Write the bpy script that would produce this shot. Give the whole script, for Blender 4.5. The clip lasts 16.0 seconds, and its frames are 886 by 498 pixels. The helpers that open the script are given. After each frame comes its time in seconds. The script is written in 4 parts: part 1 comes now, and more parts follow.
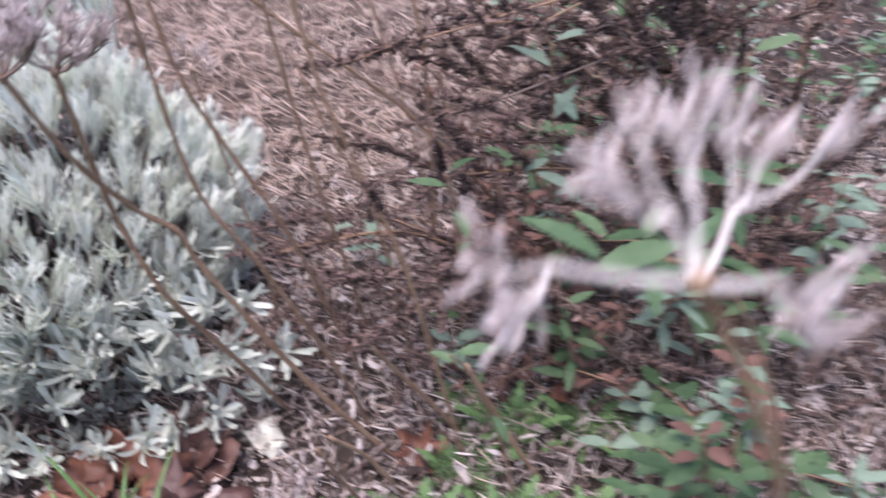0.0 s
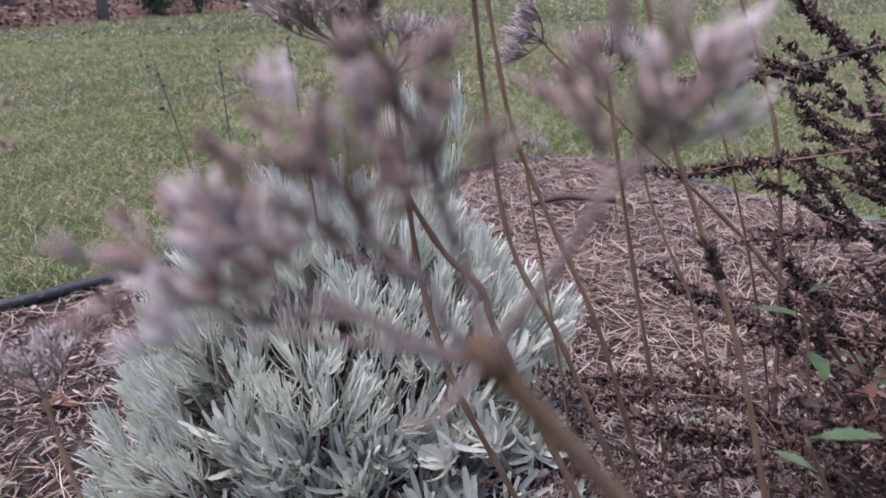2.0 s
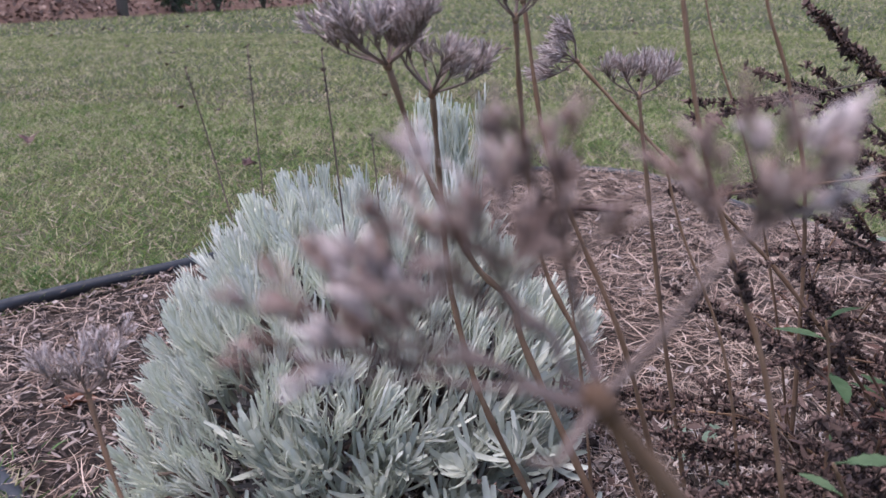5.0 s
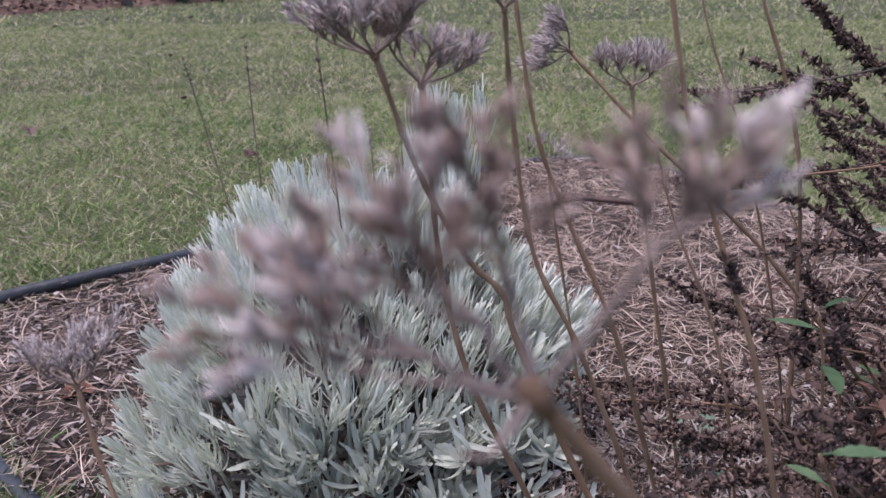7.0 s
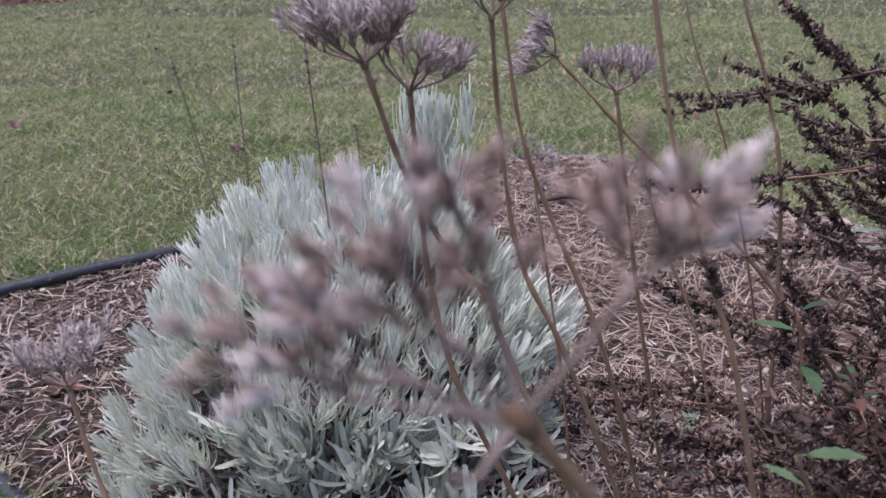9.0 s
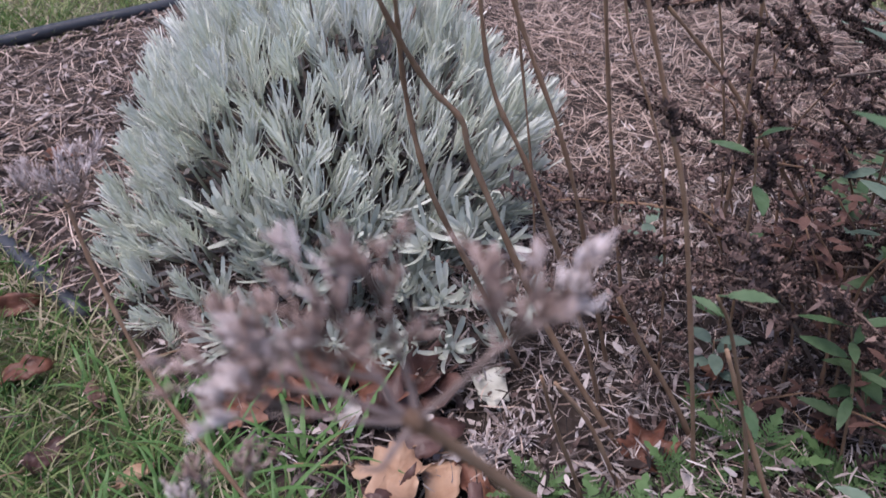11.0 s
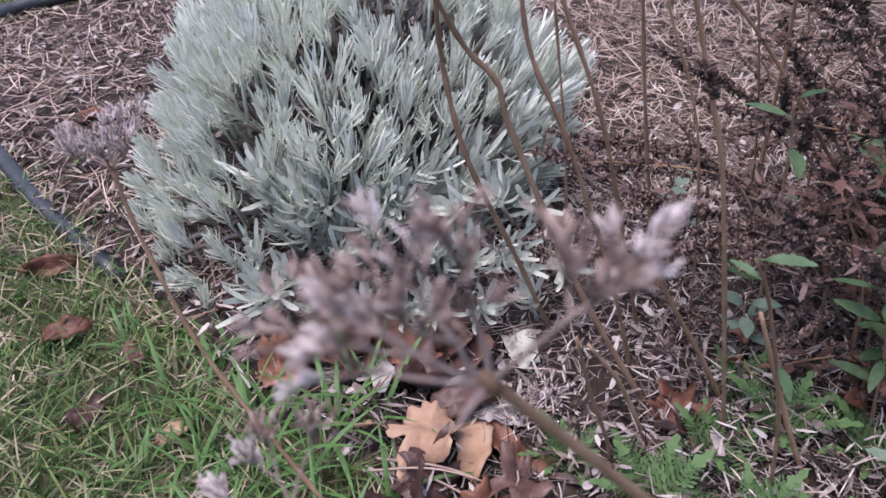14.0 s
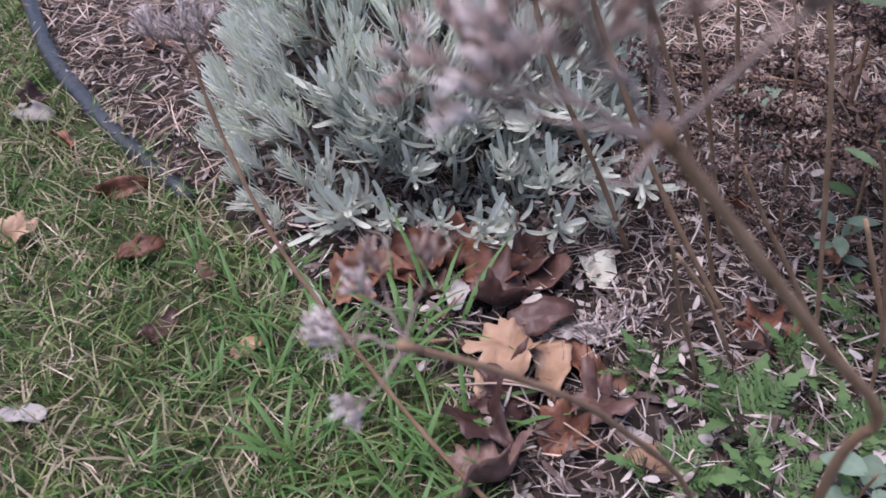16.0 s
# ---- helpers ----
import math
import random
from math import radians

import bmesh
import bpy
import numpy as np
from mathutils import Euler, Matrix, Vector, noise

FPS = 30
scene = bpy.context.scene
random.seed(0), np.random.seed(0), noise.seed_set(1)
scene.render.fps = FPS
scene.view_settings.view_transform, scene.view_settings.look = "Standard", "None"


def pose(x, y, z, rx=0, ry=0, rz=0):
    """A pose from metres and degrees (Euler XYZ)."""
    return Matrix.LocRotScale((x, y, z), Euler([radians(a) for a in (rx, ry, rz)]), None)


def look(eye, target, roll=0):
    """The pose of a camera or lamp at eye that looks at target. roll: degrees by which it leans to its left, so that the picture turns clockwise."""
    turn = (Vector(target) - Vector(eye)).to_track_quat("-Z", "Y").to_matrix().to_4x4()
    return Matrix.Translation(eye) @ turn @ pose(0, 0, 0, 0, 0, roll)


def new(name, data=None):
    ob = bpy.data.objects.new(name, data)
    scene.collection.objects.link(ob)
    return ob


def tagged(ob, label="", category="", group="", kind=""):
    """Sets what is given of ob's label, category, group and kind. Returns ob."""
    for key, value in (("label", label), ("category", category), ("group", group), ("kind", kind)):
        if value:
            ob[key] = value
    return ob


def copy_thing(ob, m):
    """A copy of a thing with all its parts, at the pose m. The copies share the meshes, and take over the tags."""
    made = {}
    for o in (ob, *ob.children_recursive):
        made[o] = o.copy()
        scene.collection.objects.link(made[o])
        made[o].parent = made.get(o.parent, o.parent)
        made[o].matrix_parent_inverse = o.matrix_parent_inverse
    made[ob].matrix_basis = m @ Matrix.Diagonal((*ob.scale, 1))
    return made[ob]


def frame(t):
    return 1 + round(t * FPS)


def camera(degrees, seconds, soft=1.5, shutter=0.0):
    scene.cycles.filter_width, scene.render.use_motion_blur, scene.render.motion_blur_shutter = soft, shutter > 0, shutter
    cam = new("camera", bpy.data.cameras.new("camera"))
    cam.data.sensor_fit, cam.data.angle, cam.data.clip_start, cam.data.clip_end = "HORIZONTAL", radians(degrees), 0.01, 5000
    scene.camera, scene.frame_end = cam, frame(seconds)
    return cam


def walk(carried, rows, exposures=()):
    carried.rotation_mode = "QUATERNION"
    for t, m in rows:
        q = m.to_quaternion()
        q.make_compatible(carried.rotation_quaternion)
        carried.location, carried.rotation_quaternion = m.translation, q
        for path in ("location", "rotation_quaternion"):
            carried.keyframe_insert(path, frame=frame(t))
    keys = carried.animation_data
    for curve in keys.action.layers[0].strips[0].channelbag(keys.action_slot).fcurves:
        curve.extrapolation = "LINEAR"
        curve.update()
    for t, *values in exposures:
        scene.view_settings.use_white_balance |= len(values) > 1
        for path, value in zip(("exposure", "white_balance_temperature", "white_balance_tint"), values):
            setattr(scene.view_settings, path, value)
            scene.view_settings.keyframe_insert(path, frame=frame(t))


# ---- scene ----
cam = camera(54.0, 16.0, shutter=0.5)
PATH = [
    (0, (0.215, 0.156, 0.771), (0.695, 1.631, -0.491), 1.2),
    (0.2, (0.202, 0.158, 0.709), (0.594, 1.744, -0.446), -1.8),
    (0.3, (0.19, 0.156, 0.691), (0.557, 1.783, -0.413), -1.5),
    (0.5, (0.2, 0.137, 0.67), (0.426, 1.866, -0.31), -2.0),
    (0.8, (0.195, 0.139, 0.631), (0.287, 1.921, -0.28), -2.0),
    (1, (0.196, 0.139, 0.613), (0.222, 1.937, -0.267), -1.8),
    (1.2, (0.203, 0.142, 0.599), (0.162, 1.958, -0.238), -2.1),
    (1.5, (0.209, 0.164, 0.574), (0.097, 2.02, -0.164), -2.2),
    (2, (0.208, 0.16, 0.58), (0.041, 2.048, -0.06), -2.3),
    (2.5, (0.21, 0.157, 0.576), (0.007, 2.055, -0.021), -2.4),
    (3, (0.201, 0.153, 0.582), (-0.006, 2.053, -0.009), -1.9),
    (3.5, (0.202, 0.15, 0.582), (-0.004, 2.051, -0.002), -1.6),
    (4, (0.199, 0.146, 0.588), (0.004, 2.047, -0.001), -1.2),
    (4.5, (0.192, 0.148, 0.591), (0.007, 2.043, -0.021), -0.8),
    (7, (0.203, 0.151, 0.591), (0.003, 2.031, -0.061), -1.0),
    (7.5, (0.203, 0.152, 0.592), (0.004, 2.032, -0.062), -1.0),
    (8, (0.201, 0.15, 0.594), (0.011, 2.03, -0.063), -1.0),
    (8.5, (0.205, 0.147, 0.592), (0.02, 2.027, -0.063), -0.8),
    (9, (0.203, 0.144, 0.6), (0.035, 2.023, -0.065), -0.5),
    (9.5, (0.208, 0.133, 0.606), (0.063, 1.994, -0.11), 0.6),
    (10, (0.218, 0.141, 0.648), (0.094, 1.903, -0.289), 1.5),
    (12.5, (0.218, 0.13, 0.673), (0.092, 1.683, -0.582), 2.1),
    (13, (0.214, 0.128, 0.675), (0.085, 1.678, -0.583), 1.9),
    (13.5, (0.216, 0.129, 0.672), (0.063, 1.679, -0.583), 1.4),
    (14, (0.207, 0.134, 0.67), (0.044, 1.68, -0.588), 1.0),
    (14.5, (0.21, 0.14, 0.653), (0.0, 1.664, -0.626), -0.1),
    (15, (0.2, 0.127, 0.625), (-0.017, 1.598, -0.713), -0.1),
    (15.5, (0.194, 0.124, 0.617), (-0.044, 1.59, -0.723), -0.8),
    (16, (0.188, 0.123, 0.623), (-0.091, 1.591, -0.706), -1.8),
]
walk(cam, [(t, look(eye, target, roll)) for t, eye, target, roll in PATH],
     exposures=[(0.0, 1.78, 6350, 22), (0.5, 1.80, 6350, 22), (1.0, 1.45, 6350, 22), (1.5, 1.25, 6350, 22), (2.5, 1.15, 6270, 22), (9.5, 1.10, 6270, 22), (10.2, 1.00, 6270, 22), (12.5, 1.45, 6220, 22), (16.0, 1.25, 6220, 22)])

cam.data.dof.use_dof = True
cam.data.dof.focus_distance = 0.95
cam.data.dof.aperture_fstop = 15.0

# ---- world and light: a bright overcast winter day ----
world = bpy.data.worlds.new("overcast_sky")
scene.world = world
world.use_nodes = True
wn = world.node_tree.nodes
sky = wn.new("ShaderNodeTexSky")
sky.sky_type = "NISHITA"
sky.sun_disc = False
sky.sun_elevation = radians(74)
sky.sun_rotation = radians(247)
sky.air_density, sky.dust_density, sky.ozone_density = 1.0, 2.0, 1.5
wn["Background"].inputs["Strength"].default_value = 0.10
world.node_tree.links.new(sky.outputs["Color"], wn["Background"].inputs["Color"])
sun = new("sun", bpy.data.lights.new("sun", "SUN"))
sun.data.energy, sun.data.angle, sun.data.color = 1.9, radians(40), (1.0, 0.96, 0.92)
sun.matrix_world = look((-1.4, -0.6, 5.5), (0, 0, 0))

# ---- materials ----


def make(name, colours, scale=40.0, rough=0.75, bump=0.25, vary=0.25, by="island", patch=3.0, patch_amount=0.25, through_light=0.0, stretch=(1, 1, 1), spec=0.3, tint=None, tint_amount=0.0):
    """A surface with grain at `scale`, broad patches at `patch`, and a shift from piece to piece."""
    m = bpy.data.materials.new(name)
    m.use_nodes = True
    t = m.node_tree
    n, l = t.nodes, t.links
    bsdf = n["Principled BSDF"]
    co = n.new("ShaderNodeTexCoord")
    mp = n.new("ShaderNodeMapping")
    mp.inputs["Scale"].default_value = stretch
    l.new(co.outputs["Object"], mp.inputs["Vector"])
    grain = n.new("ShaderNodeTexNoise")
    grain.inputs["Scale"].default_value, grain.inputs["Detail"].default_value = scale, 6
    l.new(mp.outputs["Vector"], grain.inputs["Vector"])
    broad = n.new("ShaderNodeTexNoise")
    broad.inputs["Scale"].default_value, broad.inputs["Detail"].default_value = patch, 3
    l.new(co.outputs["Object"], broad.inputs["Vector"])
    if by == "island":
        g = n.new("ShaderNodeNewGeometry")
        rnd = g.outputs["Random Per Island"]
    else:
        g = n.new("ShaderNodeObjectInfo")
        rnd = g.outputs["Random"]
    # position on the ramp: grain, patch and piece together
    a = n.new("ShaderNodeMath")
    a.operation = "MULTIPLY_ADD"
    l.new(rnd, a.inputs[0])
    a.inputs[1].default_value, a.inputs[2].default_value = vary * 2, 0.5 - vary - 0.5 * 0.5 - patch_amount
    b = n.new("ShaderNodeMath")
    b.operation = "MULTIPLY_ADD"
    l.new(grain.outputs["Fac"], b.inputs[0])
    b.inputs[1].default_value = 0.5
    l.new(a.outputs[0], b.inputs[2])
    c = n.new("ShaderNodeMath")
    c.operation = "MULTIPLY_ADD"
    l.new(broad.outputs["Fac"], c.inputs[0])
    c.inputs[1].default_value = patch_amount * 2
    l.new(b.outputs[0], c.inputs[2])
    ramp = n.new("ShaderNodeValToRGB")
    while len(ramp.color_ramp.elements) < len(colours):
        ramp.color_ramp.elements.new(0.5)
    for k, col in enumerate(colours):
        ramp.color_ramp.elements[k].position = 0.12 + 0.76 * k / max(1, len(colours) - 1)
        ramp.color_ramp.elements[k].color = (*col, 1)
    l.new(c.outputs[0], ramp.inputs["Fac"])
    colour = ramp.outputs["Color"]
    if tint:
        # some pieces of young growth lean towards another hue
        info, amount, blend = n.new("ShaderNodeObjectInfo"), n.new("ShaderNodeMath"), n.new("ShaderNodeMix")
        amount.operation, amount.inputs[1].default_value = "MULTIPLY", tint_amount
        blend.data_type = "RGBA"
        l.new(info.outputs["Random"], amount.inputs[0])
        l.new(amount.outputs[0], blend.inputs["Factor"])
        l.new(colour, blend.inputs["A"])
        blend.inputs["B"].default_value = (*tint, 1)
        colour = blend.outputs["Result"]
    l.new(colour, bsdf.inputs["Base Color"])
    bsdf.inputs["Roughness"].default_value = rough
    bsdf.inputs["Specular IOR Level"].default_value = spec
    bp = n.new("ShaderNodeBump")
    bp.inputs["Strength"].default_value, bp.inputs["Distance"].default_value = bump, 0.4 / scale
    l.new(grain.outputs["Fac"], bp.inputs["Height"])
    l.new(bp.outputs["Normal"], bsdf.inputs["Normal"])
    if through_light > 0:
        tr = n.new("ShaderNodeBsdfTranslucent")
        l.new(colour, tr.inputs["Color"])
        mix = n.new("ShaderNodeMixShader")
        mix.inputs["Fac"].default_value = through_light
        l.new(bsdf.outputs[0], mix.inputs[1])
        l.new(tr.outputs[0], mix.inputs[2])
        l.new(mix.outputs[0], n["Material Output"].inputs["Surface"])
    return m


M_soil = make("lawn_soil", [(0.022, 0.023, 0.011), (0.05, 0.054, 0.025), (0.10, 0.092, 0.05)], 60, 0.95, 0.6, 0.0, patch=1.6, patch_amount=0.45)
M_mulch = make("mulch_soil", [(0.010, 0.007, 0.006), (0.032, 0.023, 0.019), (0.085, 0.062, 0.052)], 90, 0.95, 0.8, 0.0, patch=5)
M_grass = make("grass_blade", [(0.10, 0.16, 0.042), (0.235, 0.295, 0.09), (0.39, 0.39, 0.175), (0.56, 0.48, 0.34)], 25, 0.6, 0.1, 0.5, patch=2.2, patch_amount=0.5, through_light=0.25)
M_nearlawn = make("near_lawn_blade", [(0.04, 0.095, 0.025), (0.11, 0.185, 0.052), (0.21, 0.25, 0.10), (0.40, 0.34, 0.235)], 25, 0.6, 0.1, 0.5, patch=7, patch_amount=0.5, through_light=0.25)
# darker version of wood_chip: shadow on the near litter painted in; also the left bed's dark chips
M_shred = make("bark_shred", [(0.012, 0.009, 0.008), (0.042, 0.030, 0.027), (0.11, 0.082, 0.074), (0.27, 0.22, 0.205)], 120, 0.9, 0.6, 0.5, patch=3, patch_amount=0.15)
M_coarse = make("coarse_grass", [(0.03, 0.082, 0.022), (0.07, 0.15, 0.042), (0.15, 0.235, 0.08)], 60, 0.5, 0.1, 0.35, through_light=0.25)
M_straw = make("pine_straw", [(0.10, 0.065, 0.05), (0.29, 0.205, 0.165), (0.52, 0.405, 0.345)], 70, 0.8, 0.2, 0.45, patch=4)
M_chip = make("wood_chip", [(0.014, 0.010, 0.009), (0.065, 0.047, 0.041), (0.19, 0.148, 0.134), (0.42, 0.36, 0.335)], 120, 0.9, 0.6, 0.5, patch=3, patch_amount=0.15)
M_silver = make("lavender_leaf", [(0.50, 0.525, 0.465), (0.69, 0.71, 0.655), (0.83, 0.84, 0.795)], 90, 0.95, 0.15, 0.36, patch=9, patch_amount=0.2, through_light=0.3, spec=0.05, tint=(0.68, 0.725, 0.54), tint_amount=0.4)
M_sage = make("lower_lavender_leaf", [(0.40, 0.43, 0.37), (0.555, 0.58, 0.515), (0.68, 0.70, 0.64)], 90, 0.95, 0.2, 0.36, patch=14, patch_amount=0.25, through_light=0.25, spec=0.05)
# dead grey leaf tones, darkened to paint in the shade between the shoots
M_old_shaded = make("old_shaded_lavender_leaf", [(0.055, 0.05, 0.05), (0.15, 0.135, 0.132), (0.30, 0.28, 0.275)], 90, 0.9, 0.3, 0.3)
M_wood = make("woody_stem", [(0.07, 0.05, 0.04), (0.16, 0.12, 0.10), (0.28, 0.23, 0.20)], 150, 0.9, 0.6, 0.2)
M_stalk = make("dry_stalk", [(0.09, 0.05, 0.032), (0.225, 0.135, 0.085), (0.38, 0.265, 0.18)], 130, 0.7, 0.5, 0.2, stretch=(1, 1, 0.25), patch=20)
M_floret = make("dry_floret", [(0.26, 0.20, 0.19), (0.52, 0.435, 0.42), (0.77, 0.69, 0.68)], 220, 0.85, 0.5, 0.42, patch=30, through_light=0.2)
M_browned = make("browned_floret", [(0.11, 0.068, 0.056), (0.26, 0.18, 0.155), (0.48, 0.37, 0.34)], 220, 0.85, 0.5, 0.42, patch=30, through_light=0.15)
M_bleach = make("bleached_stem", [(0.40, 0.34, 0.32), (0.58, 0.52, 0.50), (0.74, 0.69, 0.67)], 200, 0.85, 0.4, 0.3, patch=30)
M_twig = make("dry_flower_twig", [(0.10, 0.07, 0.062), (0.21, 0.155, 0.138), (0.35, 0.28, 0.255)], 180, 0.8, 0.5, 0.25, patch=25)
M_palechip = make("weathered_shred", [(0.11, 0.082, 0.076), (0.30, 0.245, 0.23), (0.52, 0.455, 0.435)], 120, 0.9, 0.5, 0.45, patch=6, patch_amount=0.2)
M_midlawn = make("middle_lawn_blade", [(0.08, 0.155, 0.036), (0.195, 0.285, 0.078), (0.34, 0.375, 0.155), (0.52, 0.45, 0.315)], 25, 0.6, 0.1, 0.5, patch=2.6, patch_amount=0.5, through_light=0.25)
M_dark = make("dark_seed_spike", [(0.026, 0.017, 0.015), (0.08, 0.051, 0.045), (0.21, 0.14, 0.12)], 200, 0.85, 0.5, 0.42, patch=10)
M_leaf = make("green_leaf", [(0.028, 0.058, 0.026), (0.065, 0.115, 0.053), (0.13, 0.185, 0.10)], 120, 0.55, 0.4, 0.2, "object", patch=25, through_light=0.25)
M_rustleaf = make("rusty_shrub_leaf", [(0.03, 0.015, 0.012), (0.08, 0.040, 0.031), (0.17, 0.09, 0.068)], 90, 0.75, 0.4, 0.4, patch=14)
M_paleleaf = make("grey_green_leaf", [(0.08, 0.12, 0.085), (0.15, 0.21, 0.155), (0.23, 0.30, 0.235)], 120, 0.7, 0.4, 0.2, patch=25, through_light=0.2)
M_weed = make("ferny_weed", [(0.045, 0.09, 0.03), (0.10, 0.175, 0.065), (0.19, 0.28, 0.12)], 90, 0.65, 0.3, 0.3, through_light=0.25)
M_rust = make("rust_leaf", [(0.05, 0.018, 0.012), (0.16, 0.066, 0.042), (0.36, 0.18, 0.11)], 60, 0.5, 0.5, 0.2, "object", 14, 0.35, 0.1)
M_tan = make("tan_leaf", [(0.13, 0.07, 0.045), (0.33, 0.20, 0.13), (0.52, 0.36, 0.25)], 60, 0.6, 0.5, 0.2, "object", 14, 0.3, 0.1)
M_brown = make("brown_leaf", [(0.025, 0.012, 0.011), (0.075, 0.038, 0.033), (0.19, 0.115, 0.095)], 60, 0.45, 0.5, 0.3, "object", 14, 0.35)
M_greyleaf = make("grey_leaf", [(0.15, 0.125, 0.115), (0.27, 0.24, 0.23), (0.42, 0.40, 0.385)], 80, 0.8, 0.5, 0.2, "object", 14, 0.3)
M_scrap = make("pale_scrap", [(0.28, 0.265, 0.22), (0.48, 0.465, 0.40), (0.66, 0.645, 0.575)], 60, 0.85, 0.5, 0.0, "object", 40, 0.4)
M_pipe = make("black_plastic", [(0.012, 0.013, 0.016), (0.025, 0.027, 0.033), (0.05, 0.052, 0.06)], 70, 0.42, 0.25, 0.0, "object", 6, 0.35, spec=0.5)
M_litter = make("leaf_litter", [(0.06, 0.032, 0.024), (0.13, 0.075, 0.058), (0.22, 0.15, 0.12)], 9, 0.95, 0.6, 0.0, patch=0.4, patch_amount=0.4)
M_bankleaf = make("bank_leaf", [(0.07, 0.042, 0.034), (0.17, 0.11, 0.09), (0.30, 0.215, 0.18)], 20, 0.9, 0.3, 0.45)
M_frag = make("leaf_fragment", [(0.022, 0.014, 0.012), (0.10, 0.064, 0.055), (0.22, 0.175, 0.165), (0.40, 0.35, 0.335)], 80, 0.85, 0.6, 0.45, patch=40, patch_amount=0.25)
M_bark = make("tree_bark", [(0.10, 0.085, 0.08), (0.21, 0.185, 0.175), (0.35, 0.325, 0.31)], 12, 0.95, 0.8, 0.0, stretch=(1, 1, 0.2), patch=1.0)
M_ever = make("evergreen_leaf", [(0.025, 0.045, 0.022), (0.055, 0.085, 0.045), (0.10, 0.13, 0.08)], 8, 0.7, 0.3, 0.35)

# ---- mesh tools ----


class Soup:
    """Collects ribbons, tubes and sheets into one mesh."""

    def __init__(self):
        self.v, self.f, self.n = [], [], 0

    def add(self, verts, faces):
        verts = np.asarray(verts, float).reshape(-1, 3)
        self.v.append(verts)
        self.f += [tuple(int(i) + self.n for i in q) for q in faces]
        self.n += len(verts)

    def tube(self, points, radii, sides=6, cap=True):
        pts = [Vector(p) for p in points]
        radii = list(radii) if hasattr(radii, "__len__") else [radii] * len(pts)
        ring, up = [], Vector((0.31, 0.2, 0.93))
        for i, p in enumerate(pts):
            d = (pts[min(i + 1, len(pts) - 1)] - pts[max(i - 1, 0)])
            d = d.normalized() if d.length > 1e-9 else Vector((0, 0, 1))
            if abs(d.dot(up)) > 0.95:
                up = Vector((0.9, 0.3, 0.1))
            x = d.cross(up).normalized()
            y = d.cross(x)
            for k in range(sides):
                a = 2 * math.pi * k / sides
                ring.append(p + (x * math.cos(a) + y * math.sin(a)) * radii[i])
        faces = []
        for i in range(len(pts) - 1):
            for k in range(sides):
                k2 = (k + 1) % sides
                faces.append((i * sides + k, i * sides + k2, (i + 1) * sides + k2, (i + 1) * sides + k))
        if cap:
            faces.append(tuple(range(sides))[::-1])
            faces.append(tuple((len(pts) - 1) * sides + k for k in range(sides)))
        self.add(ring, faces)

    def strips(self, base, along, length, width, bend=None, side=None, segs=3, profile=None, fold=0.0):
        """Many curved blades at once. bend: an offset that grows with the square of the way along; fold: how deep the midrib lies."""
        base, along = np.asarray(base, float), np.asarray(along, float)
        n = len(base)
        along = along / np.linalg.norm(along, axis=1)[:, None]
        length = np.broadcast_to(np.asarray(length, float), n)
        width = np.broadcast_to(np.asarray(width, float), n)
        bend = np.zeros((n, 3)) if bend is None else np.asarray(bend, float)
        if side is None:
            side = np.random.normal(size=(n, 3))
        side = np.cross(along, side)
        side /= np.linalg.norm(side, axis=1)[:, None] + 1e-9
        lift = np.cross(side, along)
        s = np.linspace(0, 1, segs + 1)
        prof = np.interp(s, [0, 0.35, 0.75, 1], profile or [0.8, 1, 0.7, 0.08])
        mid = base[:, None] + along[:, None] * (length[:, None] * s)[..., None] + bend[:, None] * (s ** 2)[None, :, None]
        half = side[:, None] * (width[:, None] * prof / 2)[..., None]
        cols = [mid - half, mid + half]
        if fold:
            cols.insert(1, mid - lift[:, None] * (width[:, None] * prof * fold)[..., None])
        c = len(cols)
        v = np.stack(cols, 2).reshape(-1, 3)
        rows = np.arange(n)[:, None, None] * (segs + 1) * c + np.arange(segs)[None, :, None] * c + np.arange(c - 1)[None, None, :]
        rows = rows.reshape(-1)
        q = np.stack([rows, rows + 1, rows + c + 1, rows + c], 1) + self.n
        self.v.append(v)
        self.f += list(map(tuple, q.tolist()))
        self.n += len(v)

    def mesh(self, name, material, smooth=True):
        me = bpy.data.meshes.new(name)
        me.from_pydata(np.concatenate(self.v).tolist(), [], self.f)
        me.materials.append(material)
        if smooth:
            me.polygons.foreach_set("use_smooth", [True] * len(me.polygons))
        me.update()
        return me


def part(name, soup, material, parent=None, label="", m=None):
    ob = new(name, soup.mesh(name, material) if isinstance(soup, Soup) else soup)
    if m is not None:
        ob.matrix_basis = m
    if parent is not None:
        ob.parent = parent
    return tagged(ob, label) if label else ob


def smooth_path(points, steps=6):
    """A rounded line through the points."""
    p = [Vector(q) for q in points]
    p = [p[0] * 2 - p[1]] + p + [p[-1] * 2 - p[-2]]
    out = []
    for i in range(1, len(p) - 2):
        a, b, c, d = p[i - 1], p[i], p[i + 1], p[i + 2]
        for k in range(steps):
            t = k / steps
            out.append(0.5 * ((2 * b) + (c - a) * t + (2 * a - 5 * b + 4 * c - d) * t * t + (3 * b - a - 3 * c + d) * t ** 3))
    out.append(p[-2])
    return out


def inside(px, py, poly):
    hit = np.zeros(len(px), bool)
    j = len(poly) - 1
    for i in range(len(poly)):
        (x1, y1), (x2, y2) = poly[i], poly[j]
        cross = ((y1 > py) != (y2 > py)) & (px < (x2 - x1) * (py - y1) / (y2 - y1 + 1e-12) + x1)
        hit ^= cross
        j = i
    return hit


